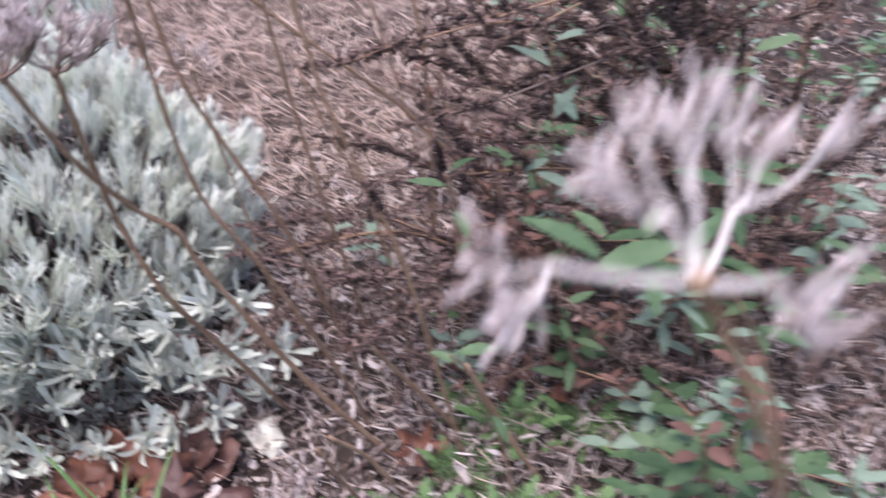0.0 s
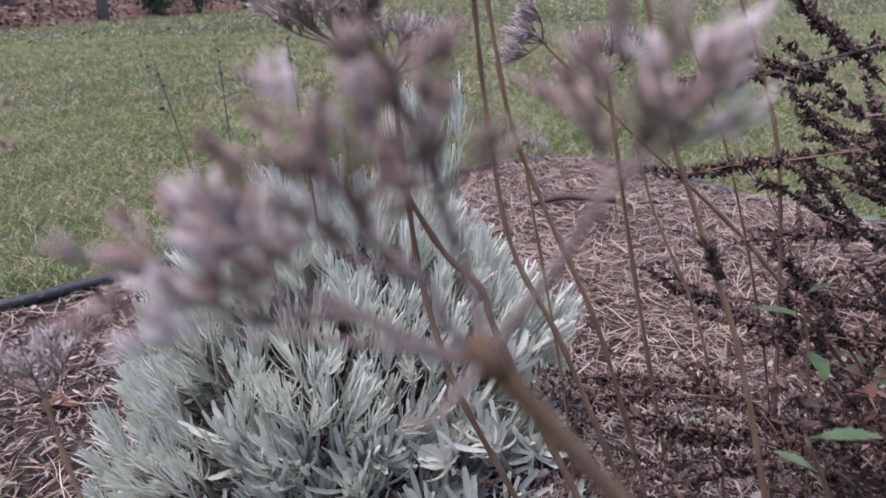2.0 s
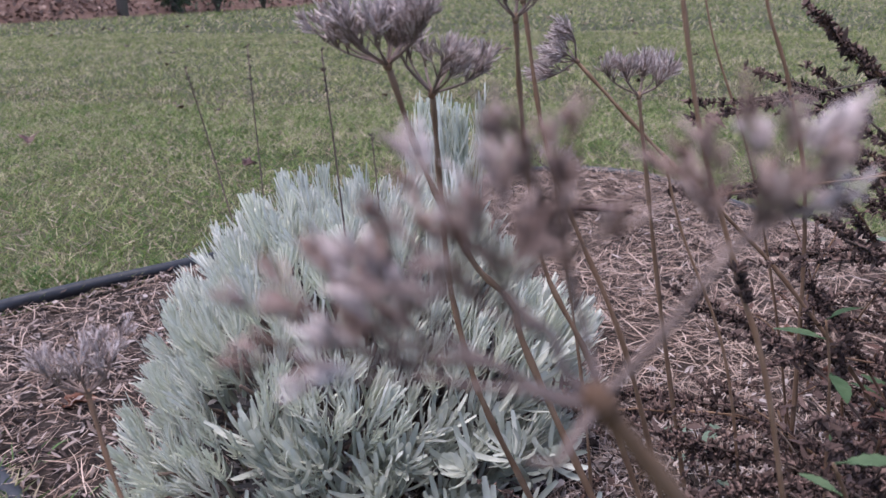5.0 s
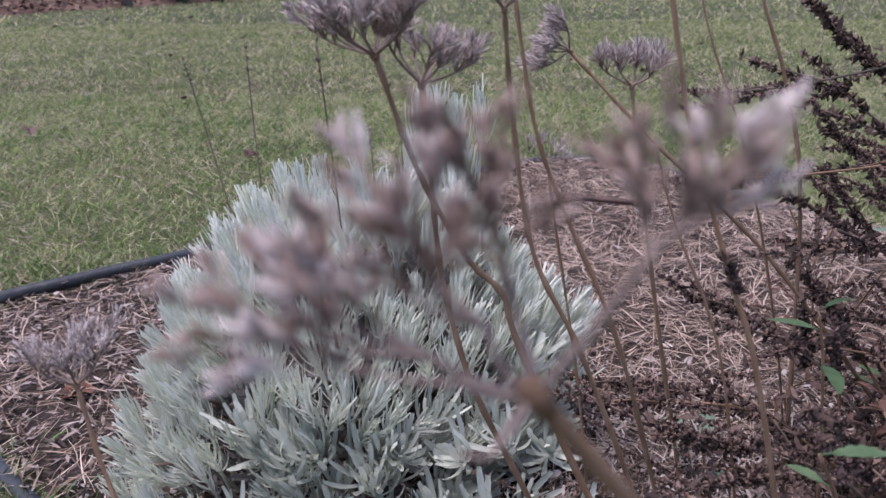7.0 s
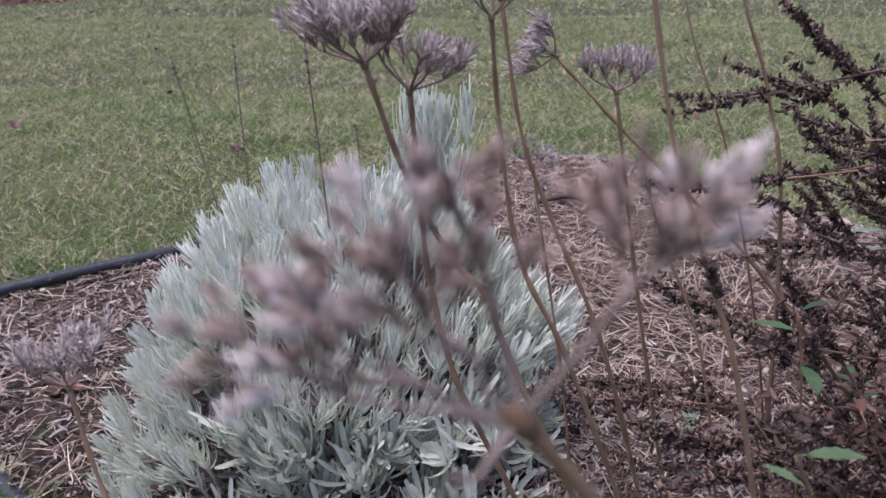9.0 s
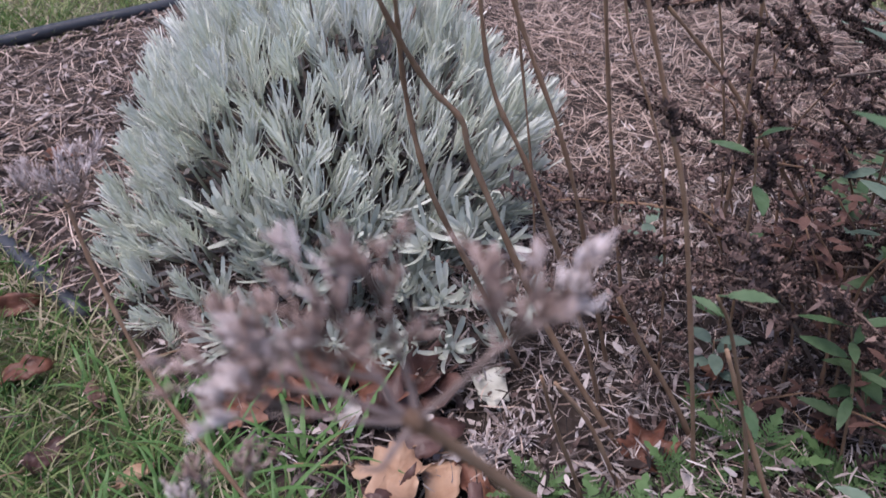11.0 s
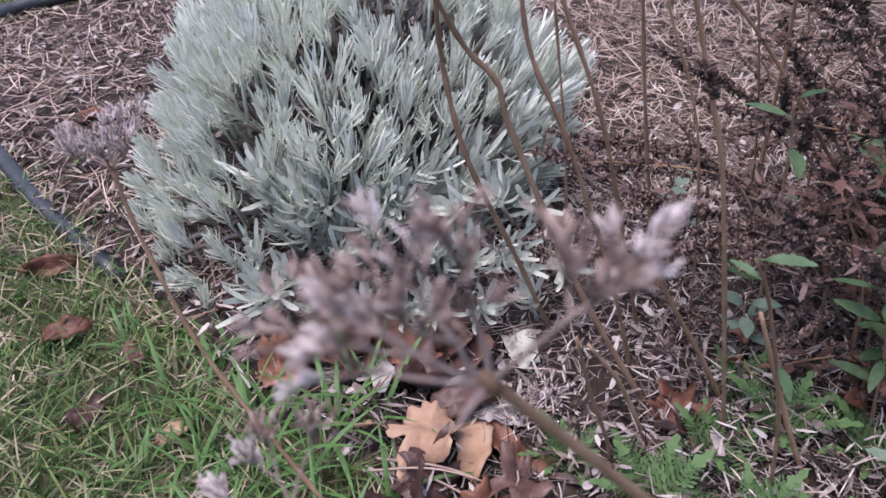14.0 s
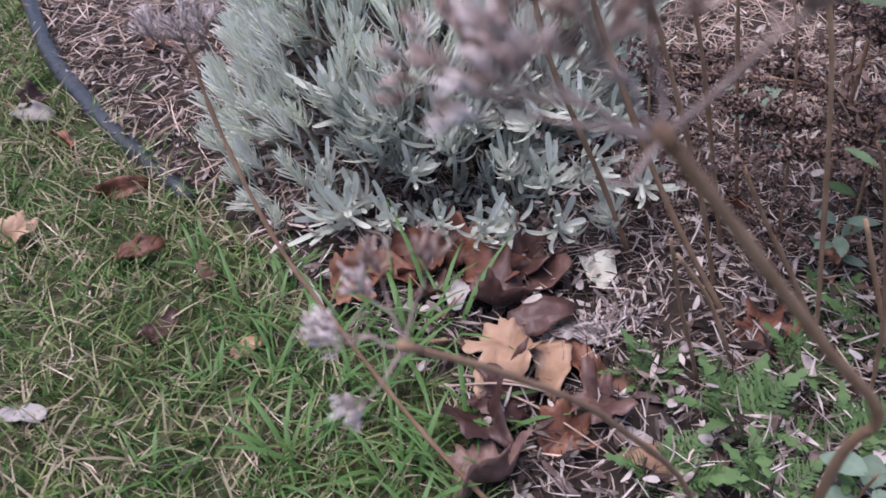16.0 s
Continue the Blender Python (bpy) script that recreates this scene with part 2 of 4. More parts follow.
# ---- the ground: lawn, planting bed, edging, leafy bank ----
def lawn_z(x, y):
    return -0.018 * np.maximum(0, np.asarray(y, float) - 3.0) + 0.012 * np.sin(np.asarray(x) * 1.3) * np.minimum(1, np.maximum(0, np.asarray(y) - 2.8))


EDGE = [(-0.15, 0.79), (-0.241, 0.848), (-0.376, 0.95), (-0.464, 1.025), (-0.571, 1.133), (-0.695, 1.30), (-0.745, 1.40), (-0.721, 1.485), (-0.654, 1.558),
        (-0.582, 1.631), (-0.492, 1.714), (-0.33, 1.90), (-0.12, 2.24), (0.03, 2.45), (0.116, 2.537), (0.21, 2.605), (0.364, 2.624), (0.508, 2.562), (0.598, 2.45),
        (0.704, 2.268), (0.798, 2.127), (1.02, 1.92), (1.4, 1.75), (1.9, 1.5)]
NEAR = [(2.0, 0.9), (1.6, 0.2), (0.9, 0.1), (0.35, 0.15), (0.2, 0.35), (0.16, 0.5), (0.129, 0.582), (0.041, 0.641), (-0.051, 0.694)]
BED = [(p.x, p.y) for p in smooth_path([(x, y, 0) for x, y in EDGE], 3)] + NEAR

xs = np.concatenate([-np.geomspace(260, 3, 26), np.linspace(-2.8, 2.8, 57), np.geomspace(3, 260, 26)])
ys = np.concatenate([-np.geomspace(200, 1, 16), np.linspace(-0.8, 4, 49), np.geomspace(4.3, 300, 44)])
gx, gy = np.meshgrid(xs, ys)
gz = lawn_z(gx, gy)
gz = np.maximum(gz, -1.2)
soup = Soup()
w = len(xs)
soup.add(np.stack([gx, gy, gz], -1), [(j * w + i, j * w + i + 1, (j + 1) * w + i + 1, (j + 1) * w + i) for j in range(len(ys) - 1) for i in range(w - 1)])
tagged(part("ground", soup, M_soil), "worn winter lawn soil with green and tan thatch", "ground", kind="structure")

# the bed is a shallow heap of mulch, humped in the middle
soup = Soup()
step = 0.03
bx, by = np.meshgrid(np.arange(-0.8, 2.05, step), np.arange(0.05, 2.7, step))
keep = inside(bx.ravel(), by.ravel(), BED).reshape(bx.shape)
dist = np.min(np.stack([np.hypot(bx - x, by - y) for x, y in BED]), 0)


def bed_z(x, y):
    return 0.004 + 0.008 * np.sin(np.asarray(x) * 9.1 + 1) * np.sin(np.asarray(y) * 7.3) + 0.006


bz = np.where(keep, bed_z(bx, by) * np.minimum(1, dist / 0.08) + 0.003 + np.random.uniform(-0.004, 0.006, bx.shape), -0.01)
w = bx.shape[1]
soup.add(np.stack([bx, by, bz], -1), [(j * w + i, j * w + i + 1, (j + 1) * w + i + 1, (j + 1) * w + i) for j in range(bx.shape[0] - 1) for i in range(w - 1)
                                     if keep[j, i] or keep[j + 1, i] or keep[j, i + 1] or keep[j + 1, i + 1]])
tagged(part("mulch_bed", soup, M_mulch), "planting bed of brown mulch inside black edging", "ground", kind="structure")

soup = Soup()
line = smooth_path([(x, y, min(0.002 + 0.006 * k, 0.022, max(0.010, 0.022 - 0.004 * (k - 9)))) for k, (x, y) in enumerate(EDGE[1:])], 5)
soup.tube(line, 0.0125, 12)
pipe = part("edging_pipe", soup, M_pipe)
tagged(pipe, "dull black plastic garden edging pipe half sunk along the bed", "edging")

# leafy bank behind the lawn, to the left of a slanting line
soup = Soup()
line = [(-9, -4), (-7.6, 6), (-6.9, 11), (-6.1, 14), (-4.4, 18), (-4.6, 26), (-5.2, 45), (-4, 80), (5, 140), (30, 260)]
rows = 14
for k, (x, y) in enumerate(line):
    for r in range(rows):
        d = r * 1.2 + 0.05 * r * r
        z = lawn_z(x, y) + 0.22 * d + 0.12 * math.sin(x * 1.7 + r * 1.3) * min(1, r) - 0.03
        soup.v.append(np.array([[x - d * 0.95, y + d * 0.3, max(z, -1.3 + 0.22 * d)]]))
soup.n = len(line) * rows
soup.f = [(k * rows + r, (k + 1) * rows + r, (k + 1) * rows + r + 1, k * rows + r + 1) for k in range(len(line) - 1) for r in range(rows - 1)]
tagged(part("leaf_bank", soup, M_litter), "bank covered with fallen brown leaves behind the lawn", "bank", kind="structure")

soup = Soup()
n = 22000
t = np.random.uniform(1.0, 6.2, n)
lx = np.interp(t, range(len(line)), [p[0] for p in line])
ly = np.interp(t, range(len(line)), [p[1] for p in line])
d = np.random.uniform(0.1, 9.0, n)
bz = lawn_z(lx, ly) + 0.22 * d + np.random.uniform(-0.02, 0.10, n)
soup.strips(np.stack([lx - d * 0.95, ly + d * 0.3, bz], 1), np.random.normal(size=(n, 3)) * [1, 1, 0.4], np.random.uniform(0.05, 0.12, n), 0.05, None, np.random.normal(size=(n, 3)) * 0.5 + [0, 0, 1], 2)
tagged(part("bank_leaves", soup, M_bankleaf), "loose brown leaves on the bank", "leaves", kind="stuff")

# ---- far trees and shrubs ----


def tree(x, y, r, height, lean):
    z = float(lawn_z(x, y)) - 0.1
    ob = new("tree")
    ob.location = (x, y, z)
    tagged(ob, "bare grey tree trunk standing at the lawn's edge", "tree", "trees on the bank")
    s = Soup()
    s.tube([(lean * k * k * 0.02 + 0.03 * math.sin(k * 1.7 + x), 0.02 * math.cos(k + y), height * k / 8) for k in range(9)],
           [r * (1.35 if k == 0 else 1 - 0.09 * k) for k in range(9)], 12)
    part("trunk", s, M_bark, ob)
    for k in range(9):
        s = Soup()
        a, h = random.uniform(0, 6.28), height * random.uniform(0.45, 0.95)
        reach = random.uniform(0.8, 2.2)
        p = Vector((0, 0, h))
        pts = [p + Vector((math.cos(a) * reach * t, math.sin(a) * reach * t, 0.8 * reach * t - 0.2 * t * t)) for t in (0, 0.3, 0.65, 1)]
        s.tube(pts, [r * 0.4, r * 0.3, r * 0.18, r * 0.05], 6)
        for j in range(5):
            b = pts[1].lerp(pts[3], random.random())
            e = b + Vector((random.uniform(-0.5, 0.5), random.uniform(-0.5, 0.5), random.uniform(0.2, 0.8)))
            s.tube([b, (b + e) / 2 + Vector((0.04, 0, 0)), e], [r * 0.12, r * 0.08, r * 0.02], 5)
        part("limb", s, M_bark, ob)


for x, y, r, h, lean in ((-7.8, 14.0, 0.15, 9, -0.3), (-7.45, 14.2, 0.05, 6, 0.5), (-6.29, 14.0, 0.075, 8, 0.1), (-5.0, 19.2, 0.10, 8, 0.2), (-4.2, 21.0, 0.13, 9, -0.2),
                         (-8.6, 17.5, 0.09, 8, 0.3), (-2.4, 27.0, 0.16, 10, 0.2), (-9.3, 11.5, 0.12, 8, -0.1)):
    tree(x, y, r, h, lean)


def shrub(x, y, size, n):
    z = float(lawn_z(x, y)) + 0.02
    ob = new("evergreen_shrub")
    ob.location = (x, y, z)
    tagged(ob, "dark evergreen shrub at the foot of the leafy bank", "shrub", "evergreen shrubs")
    for k in range(7):
        a = random.uniform(0, 6.28)
        s = Soup()
        s.tube([(0, 0, 0), (math.cos(a) * size * 0.2, math.sin(a) * size * 0.2, size * 0.5), (math.cos(a) * size * 0.4, math.sin(a) * size * 0.4, size * 0.95)], [0.03, 0.02, 0.006], 6)
        part("stem", s, M_bark, ob)
    s = Soup()
    d = np.random.normal(size=(n, 3))
    d /= np.linalg.norm(d, axis=1)[:, None]
    lump = (0.72 + 0.28 * np.sin(d[:, 0] * 6 + x) * np.cos(d[:, 2] * 7) + 0.2 * np.sin(d[:, 1] * 9))[:, None]
    p = d * lump * np.random.uniform(0.35, 1.0, (n, 1)) * [size * 0.75, size * 0.6, size * 0.6] + [0, 0, size * 0.5]
    s.strips(p, d + np.random.normal(size=(n, 3)) * 0.6, np.random.uniform(0.05, 0.11, n), 0.035, segs=2)
    part("foliage", s, M_ever, ob)


for x, y, size in ((-5.35, 15.8, 0.95), (-4.75, 16.6, 0.8), (-5.9, 15.2, 0.6)):
    shrub(x, y, size, 650)

# ---- lavender ----


def leaves_on_axis(s, base, axis, reach, count, longest, rng, width=0.0024, flat=0.0, profile=(0.65, 0.92, 1.0, 0.6)):
    """Narrow blunt leaves in a spiral round a short axis, the lower ones splayed and curving up, the upper ones in a brush."""
    axis = Vector(axis).normalized()
    x = axis.orthogonal().normalized()
    y = axis.cross(x)
    b, d, le, wi, be, si = [], [], [], [], [], []
    turn = rng.uniform(0, 6.28)
    for k in range(count):
        t = k / (count - 1)
        a = turn + k * 2.4 + rng.uniform(-0.35, 0.35)
        out = x * math.cos(a) + y * math.sin(a)
        open_ = (1.35 - 1.10 * t ** 0.9 + flat) + rng.uniform(-0.2, 0.2)
        dirn = axis * math.cos(open_) + out * math.sin(open_)
        L = longest * (0.80 + 0.3 * math.sin(math.pi * min(1, 0.2 + 0.8 * t)) - 0.30 * t * t) * rng.uniform(0.75, 1.12)
        b.append(Vector(base) + axis * reach * t)
        d.append(dirn)
        le.append(L)
        wi.append(width * rng.uniform(0.75, 1.15))
        twist = (x * rng.uniform(-1, 1) + y * rng.uniform(-1, 1)) * 0.24
        be.append((axis * (0.85 - 0.7 * t) * (1 - 2.0 * max(0, flat)) - out * (0.42 - 0.35 * t) + twist + Vector((0, 0, 0.10))) * L * rng.uniform(0.7, 1.6))
        si.append(out.cross(axis).cross(dirn))
    s.strips(b, d, le, wi, be, si, segs=6, profile=list(profile), fold=0.26)


rng = random.Random(5)
SHOOTS = []
for k in range(12):
    s = Soup()
    leaves_on_axis(s, (0, 0, 0), (rng.uniform(-0.15, 0.15), rng.uniform(-0.15, 0.15), 1), rng.uniform(0.028, 0.046), rng.randint(30, 38), rng.uniform(0.021, 0.028), rng)
    s.tube([(0, 0, -0.05), (0.002, 0, 0), (0, 0, 0.035)], [0.0022, 0.0018, 0.001], 5)
    SHOOTS.append(s.mesh("shoot", M_silver))
ROSETTES = []
for k in range(5):
    s = Soup()
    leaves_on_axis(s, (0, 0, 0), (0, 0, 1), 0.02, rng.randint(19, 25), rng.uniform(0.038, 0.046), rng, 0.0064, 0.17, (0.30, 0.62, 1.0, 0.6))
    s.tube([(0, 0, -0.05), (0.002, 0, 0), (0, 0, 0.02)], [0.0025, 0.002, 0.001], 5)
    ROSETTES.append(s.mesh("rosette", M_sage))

CX, CY = -0.005, 1.085
lavender = new("lavender_bush")
lavender.location = (CX, CY, 0)
tagged(lavender, "rounded silver-green lavender bush growing in brown mulch", "lavender")


def dome(a, u):
    """A place on the bush's outside: a round the axis, u from 0 at the skirt to 1 at the top. Local to the bush."""
    e = u * 1.5708
    bulge = 1.03 + 0.09 * math.sin(a * 3 + 1.0) + 0.05 * math.sin(a * 5 + u * 6) + 0.05 * math.sin(u * 9 + a * 2)
    rx, ry = (0.245 if math.cos(a) < 0 else 0.225), (0.262 if math.sin(a) < 0 else 0.22)
    c = math.cos(e) ** 0.86
    p = Vector((math.cos(a) * rx * c * bulge + 0.02 * u, math.sin(a) * ry * c * bulge, 0.034 + 0.275 * math.sin(e) ** 0.9 * (1 + 0.5 * (bulge - 1))))
    p.z *= 1 + 0.10 * math.cos(a - 1.9) * c
    n = Vector((math.cos(a) * math.cos(e), math.sin(a) * math.cos(e), math.sin(e) * 1.0 + 0.5)).normalized()
    return p, n


rng = random.Random(11)
placed = []
count = 0
tries = 0
spots = []
while count < 900 and tries < 80000:
    tries += 1
    u = rng.random() ** 1.25
    a = rng.uniform(0, 6.2832)
    p, n = dome(a, u)
    if any((p - q).length < 0.0225 for q in placed):
        continue
    # a dip of old growth where the bush has opened
    if (p - Vector((-0.082, -0.205, 0.205))).length < 0.036 or (p - Vector((0.06, -0.24, 0.09))).length < 0.034 or rng.random() < 0.05:
        placed.append(p)
        continue
    # thin growth at the foot, where dark gaps open between the shoots
    if p.z < 0.12 and rng.random() < 0.3:
        placed.append(p)
        continue
    placed.append(p)
    spots.append((p, n, a, u))
    count += 1
spots.sort(key=lambda q: q[0].y - 0.4 * q[0].z)
rest = Soup()
for k, (p, n, a, u) in enumerate(spots):
    axis = (n * 0.75 + Vector((rng.uniform(-0.35, 0.35), rng.uniform(-0.35, 0.35), rng.uniform(0.2, 0.75)))).normalized()
    size = rng.uniform(0.75, 1.25)
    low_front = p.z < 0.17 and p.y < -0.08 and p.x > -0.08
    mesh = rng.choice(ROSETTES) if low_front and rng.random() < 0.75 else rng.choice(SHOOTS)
    pos = p - axis * 0.03 + n * rng.uniform(-0.026, 0.024)
    m = Matrix.Translation(pos) @ axis.to_track_quat("Z", "Y").to_matrix().to_4x4() @ pose(0, 0, 0, 0, 0, rng.uniform(0, 360)) @ Matrix.Scale(size, 4)
    if k < 300:
        part("shoot", mesh, None, lavender, "", m)
    else:
        co = np.empty(len(mesh.vertices) * 3)
        mesh.vertices.foreach_get("co", co)
        mm = np.array(m)
        rest.add(co.reshape(-1, 3) @ mm[:3, :3].T + mm[:3, 3], [tuple(q.vertices) for q in mesh.polygons])
tagged(part("foliage", rest, M_silver, lavender), "silver-green leaves at the bush's far side", kind="stuff")
# broad low rosettes at the foot of the bush
low = random.Random(3)
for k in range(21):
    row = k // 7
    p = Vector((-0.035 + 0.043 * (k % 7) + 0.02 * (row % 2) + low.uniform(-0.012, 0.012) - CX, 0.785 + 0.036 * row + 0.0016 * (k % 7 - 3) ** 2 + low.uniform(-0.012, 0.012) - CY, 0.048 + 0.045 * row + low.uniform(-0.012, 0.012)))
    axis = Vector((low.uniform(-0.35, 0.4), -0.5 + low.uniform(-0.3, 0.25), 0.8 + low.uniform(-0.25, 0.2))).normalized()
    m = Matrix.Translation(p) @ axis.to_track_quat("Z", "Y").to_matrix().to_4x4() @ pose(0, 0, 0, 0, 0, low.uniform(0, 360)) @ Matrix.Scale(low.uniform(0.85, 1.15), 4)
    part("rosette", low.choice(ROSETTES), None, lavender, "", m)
# tall sprigs behind
for k in range(16):
    tall = Soup()
    base = Vector((rng.uniform(0.04, 0.15), rng.uniform(0.16, 0.24), rng.uniform(0.24, 0.345)))
    axis = Vector((rng.uniform(-0.25, 0.2), rng.uniform(-0.1, 0.1), 1))
    leaves_on_axis(tall, base, axis, 0.055, 30, 0.036, rng, 0.0036, -0.2)
    tall.tube([base - Vector((0.01, 0.02, 0.12)), base, base + axis.normalized() * 0.05], [0.0025, 0.002, 0.001], 5)
    part("tall_sprig", tall, M_silver, lavender)
# woody stems and grey old leaves inside, the leaves coloured dark to deepen the gaps' shade
s = Soup()
for k in range(90):
    a, u = rng.uniform(0, 6.28), rng.uniform(0.02, 0.95)
    p, n = dome(a, u)
    b = Vector((rng.uniform(-0.05, 0.05), rng.uniform(-0.05, 0.05), 0))
    q = p * 0.78
    mid = b.lerp(q, 0.5) + Vector((rng.uniform(-0.02, 0.02), rng.uniform(-0.02, 0.02), -0.01))
    s = Soup()
    s.tube([b, mid, q, p * 0.93], [0.006, 0.004, 0.003, 0.0018], 5)
    part("woody_stem", s, M_wood, lavender)
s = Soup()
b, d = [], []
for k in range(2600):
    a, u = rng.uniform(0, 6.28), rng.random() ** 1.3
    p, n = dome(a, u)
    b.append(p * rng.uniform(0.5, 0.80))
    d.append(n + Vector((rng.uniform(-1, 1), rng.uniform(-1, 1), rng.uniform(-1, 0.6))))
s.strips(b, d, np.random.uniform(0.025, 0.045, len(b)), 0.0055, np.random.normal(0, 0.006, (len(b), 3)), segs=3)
tagged(part("old_leaves", s, M_old_shaded, lavender), "dry grey leaves inside the bush, darkened for its inner shade", kind="stuff")
# last year's flower stalks
for pts in (((-0.163, 1.25, 0.49), (-0.158, 1.25, 0.31), (-0.14, 1.22, 0.15)), ((-0.008, 1.0, 0.508), (0.002, 1.0, 0.38), (0.01, 1.01, 0.22)),
            ((0.011, 1.15, 0.395), (0.016, 1.15, 0.316), (0.02, 1.14, 0.2)), ((-0.267, 1.3, 0.455), (-0.245, 1.3, 0.36), (-0.2, 1.27, 0.2))):
    s = Soup()
    loc = [Vector(p) - Vector((CX, CY, 0)) for p in pts]
    line = smooth_path(loc, 5)
    s.tube(line, np.linspace(0.0008, 0.0013, len(line)), 5)
    for k in range(5):
        top = line[0].lerp(line[2], k / 5)
        s.strips([top] * 4, np.random.normal(size=(4, 3)) + [0, 0, 1.2], 0.006, 0.002, segs=2)
    part("flower_stalk", s, M_wood, lavender)

# ---- dried flower heads on tall stalks ----


def flower_head(node, axis, radius, stem, label, arms=7, detail=1.0, seed=1, lift=0.75, floret=0.0075, thick=0.0022):
    """A flat-topped dried head: a stalk that ends in a knot, arms, and on each arm a tuft of spent florets."""
    r = random.Random(seed)
    ob = new("dried_flower")
    ob.location = stem[-1]
    o = Vector(stem[-1])
    tagged(ob, label, "dried flower", "dried flower heads")
    node, axis = Vector(node) - o, Vector(axis).normalized()
    x = axis.orthogonal().normalized()
    y = axis.cross(x)
    s = Soup()
    line = smooth_path([node] + [Vector(p) - o for p in stem], 6)
    s.tube(line, [thick * (0.85 + 0.5 * k / len(line)) + 0.0004 * math.sin(k * 1.9) for k in range(len(line))], 8)
    s.tube([node - axis * 0.003, node, node + axis * 0.003], [thick * 0.9, thick * 1.45, thick * 0.8], 8)
    part("stem", s, M_stalk, ob)
    for k in range(arms):
        a = 6.2832 * k / (arms - 1) + r.uniform(-0.35, 0.35)
        rr = radius * (r.uniform(0.72, 1.05) if k else 0.12)
        out = x * math.cos(a) + y * math.sin(a)
        tip = node + out * rr * 0.82 + axis * radius * lift * r.uniform(0.85, 1.05)
        knee = node.lerp(tip, 0.5) + out * rr * 0.10
        arm = Soup()
        l1 = smooth_path([node, knee, tip], 4)
        arm.tube(l1, np.linspace(thick * 0.48, thick * 0.26, len(l1)), 6)
        tuft = Soup()
        subs = max(5, int(8 * detail))
        for j in range(subs):
            t = r.uniform(0.45, 1.0)
            b = node.lerp(knee, t * 2) if t < 0.5 else knee.lerp(tip, t * 2 - 1)
            sd = (axis * 1.0 + (x * r.uniform(-1, 1) + y * r.uniform(-1, 1)) * 0.75 + out * 0.25).normalized()
            q = b + sd * radius * r.uniform(0.16, 0.42)
            arm.tube([b, b.lerp(q, 0.5) + axis * 0.001, q], [thick * 0.3, thick * 0.24, thick * 0.2], 5)
            for i in range(int(11 * detail)):
                fd = (sd + Vector((r.uniform(-1, 1), r.uniform(-1, 1), r.uniform(-1, 1))) * 0.65).normalized()
                L = floret * r.uniform(0.7, 1.25)
                fb = q - sd * r.uniform(0, radius * 0.12)
                w = thick * 0.29
                tuft.tube([fb, fb + fd * L * 0.45, fb + fd * L * 0.75 + axis * L * 0.05, fb + fd * L + axis * L * 0.12], [w * 0.25, w * 0.55, w * 0.75, w * 0.2], 4, cap=False)
        part("arm", arm, M_twig, ob)
        part("floret_tuft", tuft, M_floret, ob)
    return ob


def spray_head(node, stem, arms, label, thick, spread, seed, floret=0.0062, clusters=6, florets=8, look_=None, hook=None, browned=0.0):
    """An open dried head: long bare arms, each forking at its end into twigs that carry clusters of spent florets."""
    r = random.Random(seed)
    ob = new("dried_flower")
    o = Vector(stem[-1])
    ob.location = o
    tagged(ob, label, "dried flower", "dried flower heads")
    node = Vector(node) - o
    s = Soup()
    line = smooth_path([node] + [Vector(p) - o for p in stem], 6)
    s.tube(line, [thick * (0.9 + 0.35 * k / len(line)) * (1 + 0.07 * math.sin(k * 1.9)) for k in range(len(line))], 8)
    s.tube([line[1], node, node + (node - line[1]).normalized() * 0.003], [thick * 0.9, thick * 1.5, thick * 0.9], 8)
    part("stem", s, M_stalk, ob)
    if hook:
        s = Soup()
        h = smooth_path([node] + [node + Vector(q) for q in hook], 4)
        s.tube(h, np.linspace(thick * 0.6, thick * 0.2, len(h)), 6)
        part("bare_arm", s, look_ or M_twig, ob)
    for fork, tips in arms:
        fork = node + Vector(fork)
        limb = Soup()
        l0 = smooth_path([node, node.lerp(fork, 0.5) + Vector((r.uniform(-1, 1), r.uniform(-1, 1), -1.0)) * 0.0012, fork], 4)
        limb.tube(l0, np.linspace(thick * 0.5, thick * 0.4, len(l0)), 6)
        part("limb", limb, look_ or M_twig, ob)
        for tip in tips:
            tip = node + Vector(tip)
            up = ((tip - fork).normalized() + Vector((0, 0, 0.5))).normalized()
            base = tip - up * spread * 1.1
            arm, tuft = Soup(), Soup()
            l1 = smooth_path([fork, fork.lerp(base, 0.5) + Vector((r.uniform(-1, 1), r.uniform(-1, 1), -0.8)) * 0.0012, base], 5)
            arm.tube(l1, np.linspace(thick * 0.34, thick * 0.22, len(l1)), 6)
            for c in range(clusters):
                start = l1[-1].lerp(l1[-5], r.random() ** 1.4)
                end = tip + Vector((r.uniform(-1, 1), r.uniform(-1, 1), r.uniform(-0.8, 0.8))) * spread
                mid = start.lerp(end, 0.55) + up * 0.001
                arm.tube([start, mid, end], [thick * 0.18, thick * 0.14, thick * 0.11], 5)
                way = (end - start).normalized()
                for i in range(florets):
                    fd = (way + up * 0.4 + Vector((r.uniform(-1, 1), r.uniform(-1, 1), r.uniform(-1, 1))) * 0.8).normalized()
                    L = floret * r.uniform(0.55, 1.25)
                    b = end - way * r.uniform(0, 0.004)
                    w = floret * r.uniform(0.07, 0.11)
                    tuft.tube([b, b + fd * L * 0.4, b + fd * L * 0.8 + up * L * 0.06, b + fd * L + up * L * 0.1], [w * 0.35, w * 0.85, w, w * 0.5], 5)
            part("arm", arm, look_ or M_twig, ob)
            part("floret_tuft", tuft, M_browned if r.random() < browned else M_floret, ob)
    return ob


